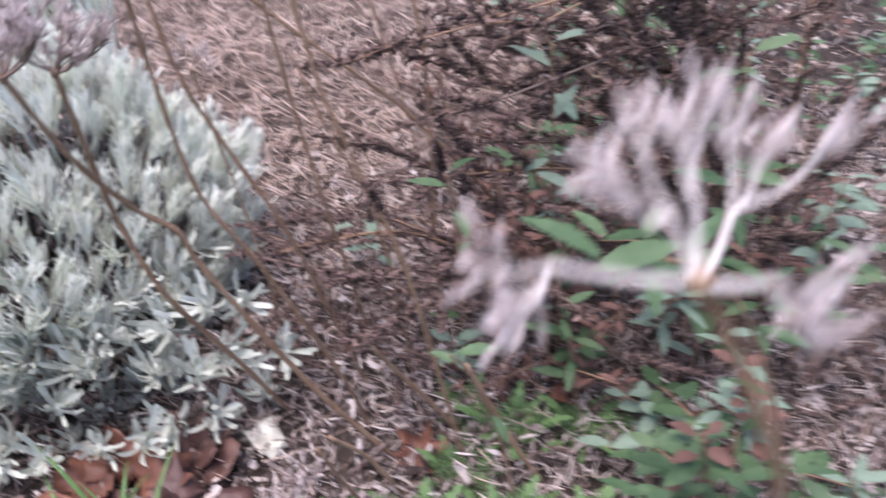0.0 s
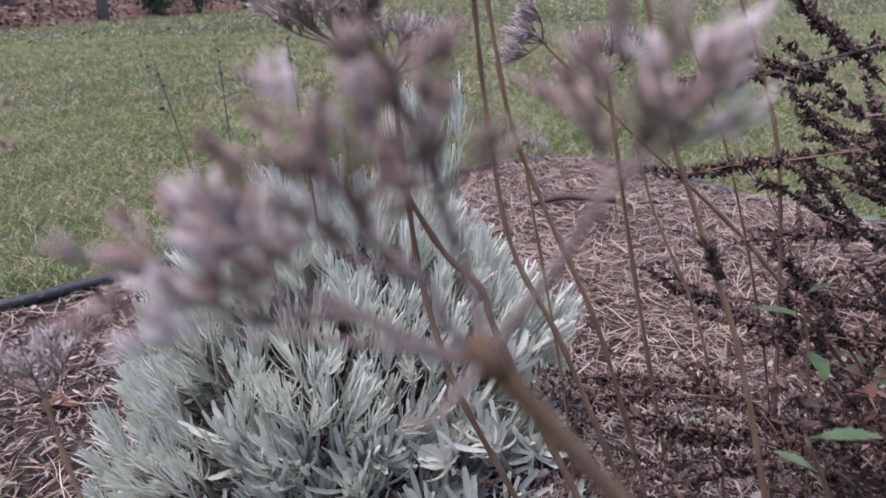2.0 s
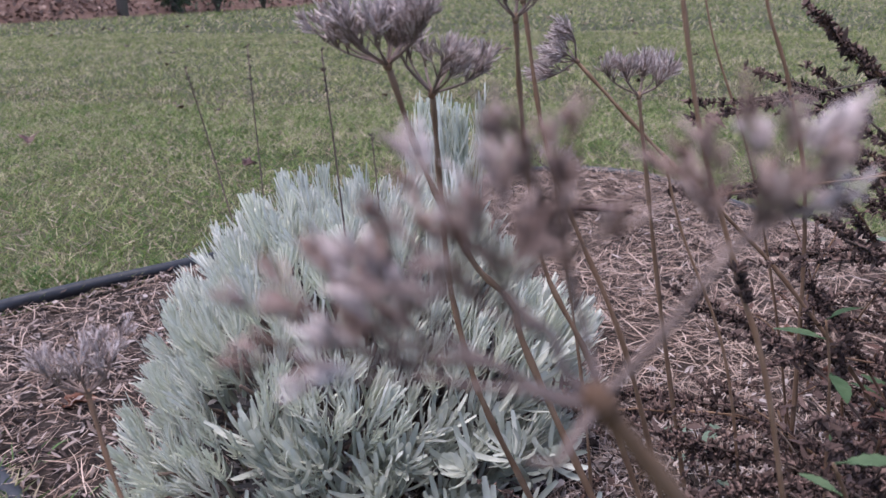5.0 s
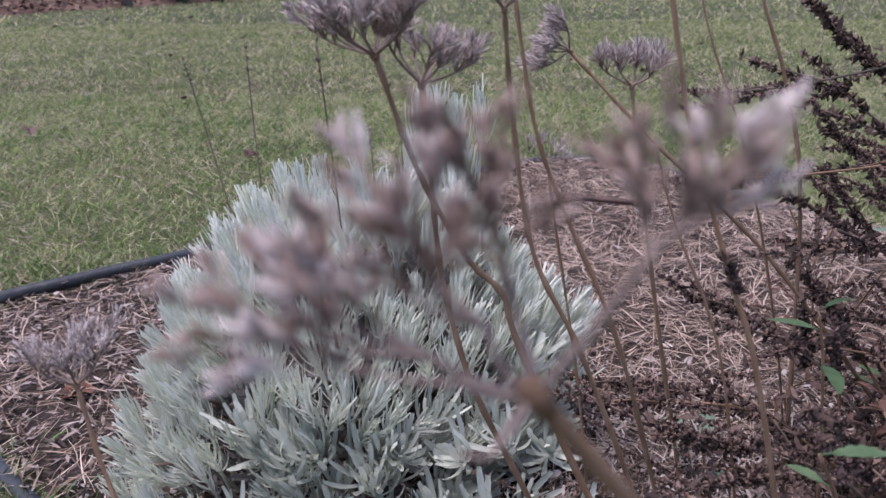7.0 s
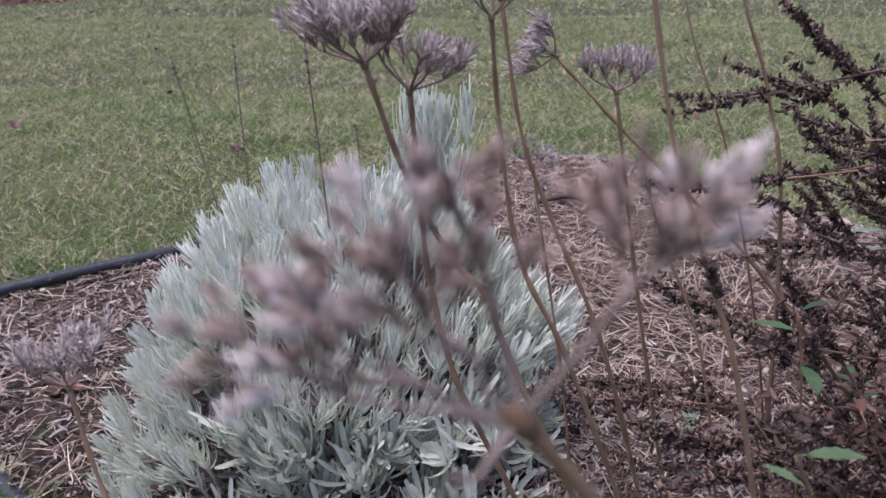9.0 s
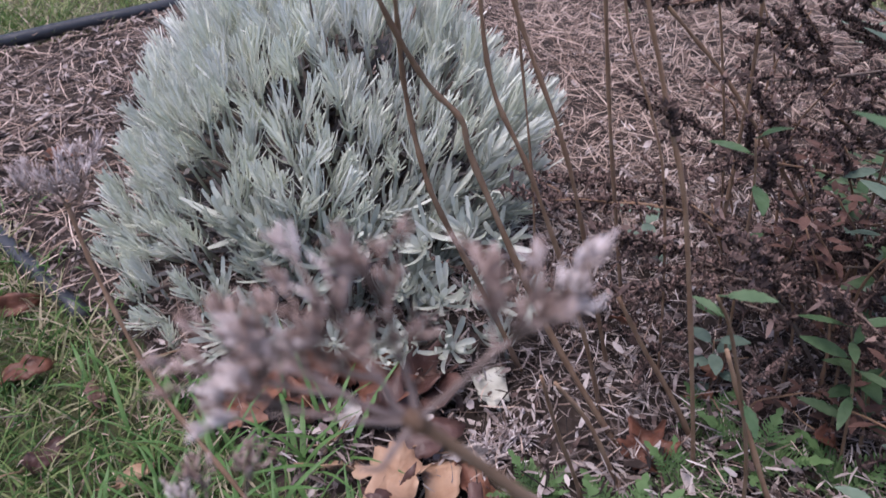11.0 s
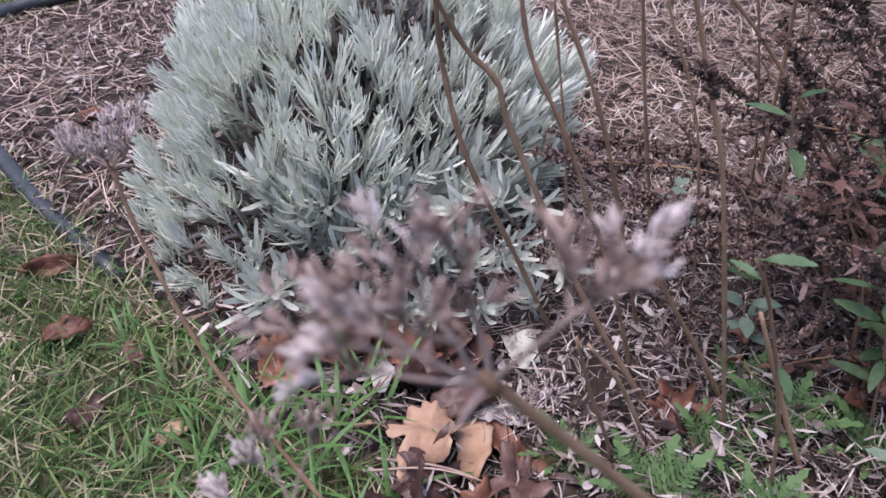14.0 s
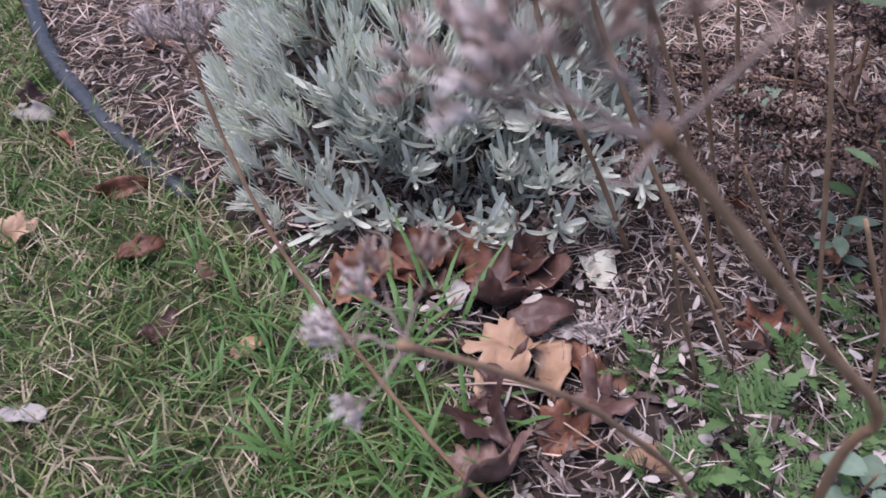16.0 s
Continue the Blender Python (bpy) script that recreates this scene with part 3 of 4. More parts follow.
spray_head((0.204, 0.2613, 0.531), [(0.220, 0.270, 0.507), (0.257, 0.289, 0.451), (0.285, 0.303, 0.409), (0.283, 0.310, 0.372), (0.305, 0.35, 0.2), (0.34, 0.41, 0.0)],
           [((-0.015, 0.001, 0.005), ((-0.043, 0.001, 0.012), (-0.039, 0.009, 0.017), (-0.037, -0.003, 0.016), (-0.030, 0.003, 0.020))), ((-0.010, -0.005, 0.004), ((-0.033, -0.006, 0.013),)),
            ((-0.007, 0.001, 0.010), ((-0.017, -0.008, 0.027), (-0.021, 0.008, 0.028), (-0.024, -0.002, 0.024))), ((-0.003, 0.004, 0.012), ((-0.009, 0.009, 0.034), (-0.006, -0.001, 0.031))),
            ((0.0153, -0.002, 0.0235), ((0.015, 0.012, 0.032), (0.029, 0.006, 0.034), (0.021, -0.004, 0.036)))],
           "dry mauve-grey flower head close up on a bent brown stalk", 0.0017, 0.0078, 3, 0.0050, 8, 6, browned=0.85, hook=[(-0.004, -0.006, -0.003), (-0.006, -0.010, -0.004), (-0.010, -0.011, -0.003)])
spray_head((0.1444, 0.2892, 0.433), [(0.175, 0.31, 0.40), (0.215, 0.345, 0.335), (0.27, 0.40, 0.2), (0.30, 0.43, 0.0)],
           [((-0.010, 0.000, 0.003), ((-0.024, -0.004, 0.005), (-0.028, 0.003, 0.002))), ((-0.004, -0.009, -0.004), ((-0.014, -0.018, -0.011),)), ((-0.005, 0.005, 0.009), ((-0.010, 0.012, 0.023), (-0.016, 0.008, 0.017))), ((0.002, 0.008, 0.011), ((0.006, 0.016, 0.026),))],
           "small sparse dry flower head leaning on a thin stalk", 0.0013, 0.0046, 4, 0.0046, 8, 5, browned=0.6)
spray_head((0.296, 0.254, 0.668), [(0.311, 0.255, 0.643), (0.337, 0.255, 0.59), (0.43, 0.29, 0.40), (0.62, 0.34, 0.15), (0.70, 0.36, 0.0)],
           [((-0.026, 0.010, 0.002), ((-0.039, 0.014, 0.003), (-0.036, 0.002, -0.002), (-0.030, 0.012, -0.007))), ((-0.003, 0.009, 0.009), ((-0.0095, 0.026, 0.011), (0.002, 0.036, 0.014), (-0.010, 0.016, 0.012))),
            ((0.001, 0.008, 0.012), ((0.0015, 0.020, 0.024), (0.010, 0.024, 0.022))), ((0.010, 0.009, 0.008), ((0.023, 0.032, 0.015), (0.033, 0.012, 0.019), (0.021, 0.019, 0.015))), ((0.010, -0.006, 0.003), ((0.017, -0.012, 0.005), (0.014, -0.014, -0.002)))],
           "bleached open dry flower head on a pale stalk", 0.0015, 0.0055, 5, 0.005, 7, 3, M_bleach)
flower_head((-0.05, 0.566, 0.362), (-0.1, 0.1, 1), 0.034, [(-0.035, 0.555, 0.31), (-0.005, 0.54, 0.235), (0.04, 0.525, 0.165), (0.10, 0.505, 0.085), (0.17, 0.49, 0.0)],
            "brown dry flower head on a thin slanting stalk by the edging", 8, 1.0, 6, 0.6, 0.0065, 0.0016)
flower_head((0.114, 0.643, 0.535), (-0.15, 0.05, 1), 0.043, [(0.133, 0.665, 0.465), (0.160, 0.695, 0.398), (0.185, 0.70, 0.368), (0.198, 0.703, 0.325), (0.27, 0.712, 0.16), (0.359, 0.716, 0.0)],
            "broad dry mauve flower head on a kinked brown stalk", 13, 1.3, 7, 0.52, 0.0085, 0.0021)
flower_head((0.134, 0.69, 0.512), (0.25, 0.0, 1), 0.040, [(0.136, 0.715, 0.44), (0.139, 0.74, 0.367), (0.153, 0.74, 0.303), (0.169, 0.745, 0.254), (0.215, 0.78, 0.13), (0.259, 0.814, 0.0)],
            "dry mauve flower head with long upswept arms", 9, 1.1, 8, 0.62, 0.0085, 0.0021)
flower_head((0.185, 0.69, 0.557), (0, 0, 1), 0.026, [(0.19, 0.7, 0.494), (0.205, 0.7, 0.399), (0.241, 0.70, 0.321), (0.30, 0.73, 0.15), (0.34, 0.755, 0.0)],
            "dry grey flower head on a straight dark stalk", 8, 1.2, 9, 0.8, 0.008, 0.0017)
flower_head((0.189, 0.755, 0.565), (0.15, 0, 1), 0.024, [(0.205, 0.75, 0.473), (0.229, 0.75, 0.408), (0.271, 0.75, 0.306), (0.32, 0.79, 0.12), (0.35, 0.82, 0.0)],
            "dry grey flower head on a reddish stalk", 7, 1.0, 10, 0.8, 0.008, 0.0017)
flower_head((0.232, 0.88, 0.511), (-0.92, 0.0, 0.45), 0.034, [(0.298, 0.88, 0.442), (0.365, 0.885, 0.378), (0.426, 0.89, 0.313), (0.54, 0.90, 0.16), (0.62, 0.91, 0.0)],
            "pale dry flower head tipped over on a slanting stalk", 8, 1.2, 11, 0.5, 0.009, 0.0017)
flower_head((0.278, 0.83, 0.490), (0.02, 0, 1), 0.036, [(0.285, 0.832, 0.444), (0.31, 0.85, 0.3), (0.35, 0.88, 0.1), (0.37, 0.90, 0.0)],
            "flat dry mauve flower head on a thin stalk", 8, 1.2, 12, 0.5, 0.009, 0.0017)
flower_head((0.215, 0.84, 0.428), (0.3, 0, 0.8), 0.026, [(0.222, 0.845, 0.38), (0.25, 0.86, 0.2), (0.27, 0.88, 0.0)],
            "small crushed dry flower head beside the lavender", 5, 0.7, 13, 0.3, 0.008, 0.0012)


def stalk(points, r, label, knots=0, seed=0):
    q = random.Random(seed)
    o = Vector(points[-1])
    ob = new("dry_stalk")
    ob.location = o
    tagged(ob, label, "stalk", "dry stalks")
    s = Soup()
    line = smooth_path([Vector(p) - o for p in points], 6)
    s.tube(line, [0.75 * r * (0.7 + 0.5 * k / len(line)) * (1.25 if k % 6 == 3 else 1) for k in range(len(line))], 7)
    part("stem", s, M_stalk, ob)
    if knots:
        s = Soup()
        k0 = int(len(line) * 0.45)
        for k in range(26 * knots):
            p = line[k0].lerp(line[k0 + 3], q.random())
            d = Vector((q.uniform(-1, 1), q.uniform(-1, 1), q.uniform(0.3, 1.6))).normalized()
            s.tube([p, p + d * 0.004, p + d * 0.008], [0.0008, 0.0017, 0.0004], 5, cap=False)
        part("seed_head", s, M_dark, ob)
    return ob


stalk([(0.268, 0.66, 0.62), (0.292, 0.66, 0.498), (0.313, 0.66, 0.433), (0.325, 0.66, 0.397), (0.349, 0.66, 0.324), (0.40, 0.68, 0.1), (0.42, 0.69, 0.0)], 0.0024, "dry brown stalk with a tight cluster of dark seed pods", 3, 1)
stalk([(0.295, 0.8, 0.45), (0.313, 0.8, 0.389), (0.353, 0.8, 0.289), (0.38, 0.81, 0.15), (0.40, 0.82, 0.0)], 0.0017, "thin bare tan stalk", 0, 2)
stalk([(0.376, 0.9, 0.60), (0.386, 0.9, 0.549), (0.411, 0.9, 0.481), (0.436, 0.9, 0.358), (0.46, 0.92, 0.0)], 0.0023, "tall bare brown stalk", 0, 3)
stalk([(0.335, 0.95, 0.60), (0.355, 0.95, 0.52), (0.40, 0.95, 0.40), (0.45, 0.96, 0.2), (0.48, 0.97, 0.0)], 0.0016, "thin grey stalk beside the dark shrub", 0, 4)
stalk([(0.321, 0.717, 0.206), (0.355, 0.725, 0.14), (0.39, 0.73, 0.08), (0.431, 0.736, 0.0)], 0.0034, "short broken brown stalk", 0, 5)
stalk([(0.255, 0.571, 0.245), (0.275, 0.60, 0.16), (0.30, 0.63, 0.07), (0.317, 0.646, 0.0)], 0.0024, "short dry stalk with a broken top", 0, 6)
stalk([(0.272, 0.637, 0.175), (0.305, 0.65, 0.12), (0.335, 0.66, 0.05), (0.355, 0.67, 0.0)], 0.0030, "short dark leaning stalk", 0, 7)
stalk([(0.399, 0.648, 0.215), (0.43, 0.65, 0.14), (0.465, 0.645, 0.06), (0.494, 0.644, 0.0)], 0.0034, "short brown stalk among green weeds", 0, 8)
stalk([(0.42, 0.42, 0.30), (0.402, 0.44, 0.24), (0.40, 0.46, 0.19), (0.412, 0.47, 0.15), (0.43, 0.48, 0.08), (0.44, 0.49, 0.0)], 0.003, "crooked brown stalk with a sharp bend", 0, 9)

# ---- dark dried shrub ----
rng = random.Random(21)
SPIKES = []
for k in range(6):
    s = Soup()
    L = rng.uniform(0.09, 0.15)
    line = smooth_path([(0, 0, 0), (rng.uniform(-0.006, 0.006), 0.004, L * 0.5), (rng.uniform(-0.012, 0.012), rng.uniform(-0.01, 0.01), L)], 6)
    s.tube(line, np.linspace(0.0014, 0.0006, len(line)), 5)
    for j in range(20):
        t = j / 20
        p = line[int(t * (len(line) - 1))].lerp(line[min(len(line) - 1, int(t * (len(line) - 1)) + 1)], rng.random())
        for i in range(7):
            d = Vector((rng.uniform(-1, 1), rng.uniform(-1, 1), rng.uniform(-0.2, 0.9))).normalized()
            q = p + d * rng.uniform(0.003, 0.007) * (1.15 - 0.6 * t)
            s.tube([p, q, q + d * 0.0022], [0.0007, 0.0016, 0.0006], 4, cap=False)
    n = 16
    s.strips([line[rng.randint(0, len(line) - 1)] for _ in range(n)], np.random.normal(size=(n, 3)), np.random.uniform(0.006, 0.014, n), 0.005, np.random.normal(0, 0.004, (n, 3)), segs=3)
    SPIKES.append(s.mesh("seed_spike", M_dark))


def dark_shrub(x, y, stems, label, brush=60, spread=0.26, high=0.2, off=(0, 0)):
    """Woody stems that fork into side branches, each ended and lined by dark spikes of old seed."""
    ob = new("dried_shrub")
    ob.location = (x, y, 0)
    tagged(ob, label, "shrub", "dried dark shrubs")
    o = Vector((x, y, 0))
    for tip, bow in stems:
        s = Soup()
        tip = Vector(tip) - o
        root = Vector((rng.uniform(-0.03, 0.03), rng.uniform(-0.03, 0.03), 0))
        mid = root.lerp(tip, 0.55) + Vector(bow)
        line = smooth_path([root, mid, tip], 8)
        s.tube(line, np.linspace(0.0022, 0.0009, len(line)), 6)
        spots = [(line[-1], (line[-1] - line[-2]).normalized())]
        for k in range(5, len(line) - 1, 2):
            d = (line[k + 1] - line[k]).normalized()
            side = (d + Vector((rng.uniform(-1, 0.8), rng.uniform(-1, 0.8), rng.uniform(-0.3, 0.6)))).normalized()
            e = line[k] + side * rng.uniform(0.02, 0.07)
            s.tube([line[k], line[k].lerp(e, 0.5) + Vector((0, 0, 0.003)), e], [0.0013, 0.001, 0.0008], 5)
            spots.append((e, side))
        part("stem", s, M_stalk if rng.random() < 0.4 else M_wood, ob)
        for p, d in spots:
            m = Matrix.Translation(p - d * 0.06) @ d.to_track_quat("Z", "Y").to_matrix().to_4x4() @ pose(0, 0, 0, 0, 0, rng.uniform(0, 360)) @ Matrix.Scale(rng.uniform(0.7, 1.05), 4)
            part("seed_spike", rng.choice(SPIKES), None, ob, "", m)
    for k in range(brush):
        # broken side twigs lying low round the foot
        a, r_ = rng.uniform(0, 6.28), spread * math.sqrt(rng.random())
        p = Vector((off[0] + math.cos(a) * r_, off[1] + math.sin(a) * r_ * 0.75, rng.uniform(0.015, high) * rng.random() + 0.015))
        d = Vector((rng.uniform(-1, 1), rng.uniform(-1, 1), rng.uniform(-0.25, 0.45))).normalized()
        m = Matrix.Translation(p) @ d.to_track_quat("Z", "Y").to_matrix().to_4x4() @ Matrix.Scale(rng.uniform(0.45, 0.85), 4)
        part("seed_spike", rng.choice(SPIKES), None, ob, "", m)
    return ob


dark_shrub(0.92, 1.0, [((0.375, 0.90, 0.475), (0.12, 0, 0.22)), ((0.37, 0.88, 0.405), (0.12, 0, 0.17)), ((0.44, 0.92, 0.53), (0, 0, 0.05)), ((0.50, 0.90, 0.60), (0, 0, 0)),
                        ((0.56, 0.92, 0.66), (0.02, 0, 0)), ((0.43, 0.82, 0.36), (0.1, 0, 0.15)), ((0.47, 0.80, 0.44), (0.1, 0, 0.2)), ((0.66, 0.86, 0.5), (0, 0, 0.03)),
                        ((0.48, 0.98, 0.42), (0, 0, 0.05)), ((0.70, 1.0, 0.62), (0, 0, 0))] + [((0.40 + 0.017 * k, 0.80 + 0.05 * (k % 4), 0.17 + 0.105 * (k % 5)), (0, 0, 0.04)) for k in range(20)], "dark brown dried shrub with crusty seed spikes", 40, 0.3, 0.3, (-0.2, 0))
dark_shrub(0.60, 0.86, [((0.27, 0.88, 0.19), (0, 0, 0.07)), ((0.33, 0.80, 0.20), (0, 0, 0.05)), ((0.30, 0.96, 0.17), (0, 0, 0.06)), ((0.36, 0.72, 0.22), (0, 0, 0.06)), ((0.42, 0.70, 0.26), (0, 0, 0.03)),
                        ((0.48, 0.68, 0.24), (0, 0, 0.04)), ((0.40, 0.95, 0.26), (0, 0, 0.05)), ((0.56, 0.72, 0.30), (0, 0, 0.04)), ((0.62, 0.78, 0.28), (0, 0, 0.05)),
                        ((0.46, 0.90, 0.30), (0, 0, 0.02))], "low dark dried shrub sprawling over the mulch", 80, 0.30, 0.22, (-0.08, 0.0))
dark_shrub(1.05, 1.28, [((0.52, 1.18, 0.25), (0, 0, 0.08)), ((0.56, 1.30, 0.30), (0, 0, 0.08)), ((0.62, 1.15, 0.38), (0, 0, 0.05)), ((0.70, 1.12, 0.48), (0, 0, 0.03)), ((0.84, 1.2, 0.62), (0, 0, 0)),
                        ((0.78, 1.36, 0.5), (0, 0, 0)), ((0.95, 1.25, 0.52), (0, 0, 0)), ((0.66, 1.42, 0.33), (0, 0, 0.05))], "dark dried shrub with many forked seed stems", 60, 0.36, 0.25, (-0.2, 0))
dark_shrub(0.82, 0.82, [((0.66, 0.72, 0.22), (0, 0, 0.05)), ((0.72, 0.66, 0.28), (0, 0, 0.05)), ((0.80, 0.70, 0.36), (0, 0, 0.03)), ((0.92, 0.78, 0.4), (0, 0, 0)), ((0.88, 0.92, 0.46), (0, 0, 0)),
                        ((0.74, 0.92, 0.34), (0, 0, 0.04))], "dark dried shrub behind the green leaves", 80, 0.3, 0.2, (-0.02, 0))

# ---- green plants ----


def leaf_sheet(s, base, direction, normal, length, width, serrate=0.0, droop=0.2, rows=8, cup=0.18):
    """One broad pointed leaf with a folded midrib, toothed if wanted."""
    d = Vector(direction).normalized()
    nrm = Vector(normal)
    nrm = (nrm - d * nrm.dot(d)).normalized()
    side = d.cross(nrm)
    v, f = [], []
    for k in range(rows + 1):
        t = k / rows
        wdt = width * 0.5 * math.sin(math.pi * min(1, t * 0.93 + 0.05)) ** 0.8 * (1 - 0.25 * t)
        if serrate and 0 < k < rows:
            wdt *= 1 + serrate * (1 if k % 2 else -1)
        c = Vector(base) + d * length * t - nrm * droop * length * t * t
        v += [c - side * wdt + nrm * cup * wdt, c, c + side * wdt + nrm * cup * wdt]
    for k in range(rows):
        f += [(3 * k, 3 * k + 1, 3 * k + 4, 3 * k + 3), (3 * k + 1, 3 * k + 2, 3 * k + 5, 3 * k + 4)]
    s.add(v, f)


def leafy_plant(stem, leaves, material, label, length=0.05, width=0.022, serrate=0.08, seed=0):
    q = random.Random(seed)
    o = Vector(stem[-1])
    ob = new("leafy_plant")
    ob.location = o
    tagged(ob, label, "plant", "green leafy plants")
    line = smooth_path([Vector(p) - o for p in stem], 6)
    s = Soup()
    s.tube(line, np.linspace(0.0009, 0.002, len(line)), 6)
    part("stem", s, M_stalk, ob)
    for k in range(leaves):
        p = line[int(k / leaves * len(line) * 0.75)]
        a = k * 2.4 + q.uniform(-0.4, 0.4)
        d = Vector((math.cos(a), math.sin(a), q.uniform(-0.15, 0.45)))
        s = Soup()
        z = q.uniform(0.75, 1.2)
        leaf_sheet(s, p + d.normalized() * 0.006, d, (q.uniform(-0.3, 0.3), q.uniform(-0.3, 0.3), 1), length * z, width * z, serrate, q.uniform(0.05, 0.35), 10)
        s.tube([p, p + d.normalized() * 0.008], 0.0006, 4)
        part("leaf", s, material, ob)
    return ob


leafy_plant([(0.345, 0.535, 0.355), (0.37, 0.56, 0.30), (0.42, 0.60, 0.15), (0.45, 0.62, 0.0)], 3, M_leaf, "green toothed leaves on a thin leaning stem", 0.024, 0.011, 0.12, 1)
leafy_plant([(0.415, 0.765, 0.335), (0.43, 0.78, 0.27), (0.45, 0.80, 0.1), (0.46, 0.81, 0.0)], 5, M_leaf, "small green leaves caught among dark seed spikes", 0.034, 0.016, 0.05, 2)
leafy_plant([(0.53, 0.68, 0.30), (0.60, 0.70, 0.26), (0.68, 0.72, 0.15), (0.72, 0.74, 0.0)], 8, M_leaf, "green leafy stem arching over the litter", 0.045, 0.019, 0.06, 3)
leafy_plant([(0.64, 0.66, 0.36), (0.67, 0.70, 0.26), (0.71, 0.74, 0.12), (0.73, 0.76, 0.0)], 8, M_leaf, "upright green leafy stem with drooping leaves", 0.046, 0.02, 0.06, 4)
leafy_plant([(0.55, 0.86, 0.40), (0.57, 0.88, 0.3), (0.60, 0.92, 0.12), (0.62, 0.93, 0.0)], 7, M_paleleaf, "grey-green leaves inside the dark shrub", 0.045, 0.018, 0.05, 5)
leafy_plant([(0.78, 0.86, 0.36), (0.80, 0.88, 0.2), (0.82, 0.90, 0.0)], 8, M_leaf, "green leafy stem beside a dried shrub", 0.055, 0.024, 0.05, 8)
leafy_plant([(0.38, 1.02, 0.10), (0.40, 1.03, 0.05), (0.41, 1.03, 0.0)], 6, M_paleleaf, "small grey-green seedling in the mulch", 0.03, 0.016, 0.0, 9)
leafy_plant([(0.42, 0.52, 0.09), (0.42, 0.53, 0.04), (0.42, 0.54, 0.0)], 7, M_paleleaf, "low pale round-leaved weed", 0.034, 0.024, 0.0, 10)


leafy_plant([(0.385, 0.445, 0.492), (0.43, 0.46, 0.48), (0.52, 0.485, 0.40), (0.64, 0.52, 0.18), (0.68, 0.53, 0.0)], 7, M_leaf, "green leafy stem with long pointed leaves reaching over the bed", 0.043, 0.016, 0.07, 12)
leafy_plant([(0.435, 0.79, 0.10), (0.445, 0.80, 0.05), (0.45, 0.80, 0.0)], 8, M_paleleaf, "pale grey-green seedling under the dark shrub", 0.026, 0.015, 0.0, 13)

rng = random.Random(77)
for k in range(78):
    y = rng.uniform(0.48, 1.5)
    x = max(0.55, 0.55 + 0.42 * (y - 0.78)) + rng.random() ** 1.3 * (0.30 + 0.45 * (y - 0.4))
    h = rng.uniform(0.07, 0.27)
    kind = rng.random()
    material, words_ = (M_leaf, "scattered green leaves among brown seed stems") if kind < 0.55 else ((M_paleleaf, "grey-green leaves among brown seed stems") if kind < 0.84 else (M_rustleaf, "rusty dried leaves on a thin stem"))
    leafy_plant([(x - rng.uniform(0.02, 0.10), y - rng.uniform(-0.03, 0.08), h), (x - 0.02, y, h * 0.6), (x, y, 0.0)], rng.randint(7, 12), material,
                words_, rng.uniform(0.026, 0.042) * (0.7 if kind > 0.84 else 1), rng.uniform(0.012, 0.018), 0.06, 100 + k)


rng = random.Random(78)
for k in range(46):
    y = rng.uniform(0.72, 1.42)
    x = 0.42 + 0.25 * (y - 0.75) + rng.random() * (0.28 + 0.3 * (y - 0.7))
    h = rng.uniform(0.08, 0.30)
    leafy_plant([(x - rng.uniform(-0.02, 0.10), y - rng.uniform(-0.03, 0.08), h), (x - 0.02, y, h * 0.6), (x, y, 0.0)], rng.randint(13, 20), M_rustleaf if rng.random() < 0.6 else M_dark,
                "withered stem with small rusty brown leaves", rng.uniform(0.012, 0.021), rng.uniform(0.006, 0.010), 0.15, 300 + k)


def ferny_weed(x, y, size, label, seed):
    """A rosette of deeply cut leaves: each a midrib with paired toothed lobes."""
    q = random.Random(seed)
    ob = new("ferny_weed")
    ob.location = (x, y, float(bed_z(x, y)))
    tagged(ob, label, "weed", "ferny green weeds")
    for k in range(9):
        a = k * 2.4 + q.uniform(-0.3, 0.3)
        up = q.uniform(0.5, 2.2)
        d = Vector((math.cos(a), math.sin(a), up)).normalized()
        L = size * q.uniform(0.7, 1.1)
        s = Soup()
        nrm = Vector((-math.cos(a) * up, -math.sin(a) * up, 1)).normalized()
        side = d.cross(nrm)
        pts = [d * L * t - Vector((0, 0, 1)) * 0.35 * L * t * t for t in (0, 0.25, 0.5, 0.75, 1)]
        s.tube(pts, [0.0010, 0.0009, 0.0008, 0.0006, 0.0003], 4)
        for j in range(8):
            t = 0.22 + 0.095 * j
            c = pts[0].lerp(pts[1], t * 4) if t < 0.25 else pts[min(3, int(t * 4))].lerp(pts[min(4, int(t * 4) + 1)], t * 4 - int(t * 4))
            for sg in (-1, 1):
                ld = (d * 0.75 + side * sg + nrm * q.uniform(-0.15, 0.25)).normalized()
                LL = L * 0.34 * (1 - 0.075 * j) * q.uniform(0.8, 1.1)
                leaf_sheet(s, c, ld, nrm, LL, LL * 0.22, 0.55, 0.1, 6, 0.1)
        leaf_sheet(s, pts[3], pts[4] - pts[3], nrm, L * 0.38, L * 0.15, 0.38, 0.1, 6, 0.1)
        part("leaf", s, M_weed, ob)


for k, (x, y, size) in enumerate(((0.271, 0.642, 0.042), (0.345, 0.60, 0.055), (0.40, 0.66, 0.05), (0.474, 0.70, 0.055), (0.283, 0.534, 0.05), (0.36, 0.53, 0.05), (0.425, 0.585, 0.055),
                                  (0.50, 0.55, 0.06), (0.55, 0.68, 0.055), (0.44, 0.745, 0.04), (0.60, 0.50, 0.06))):
    ferny_weed(x, y, size * 1.4, "bright green ferny weed in brown litter", 40 + k)

# ---- fallen leaves ----


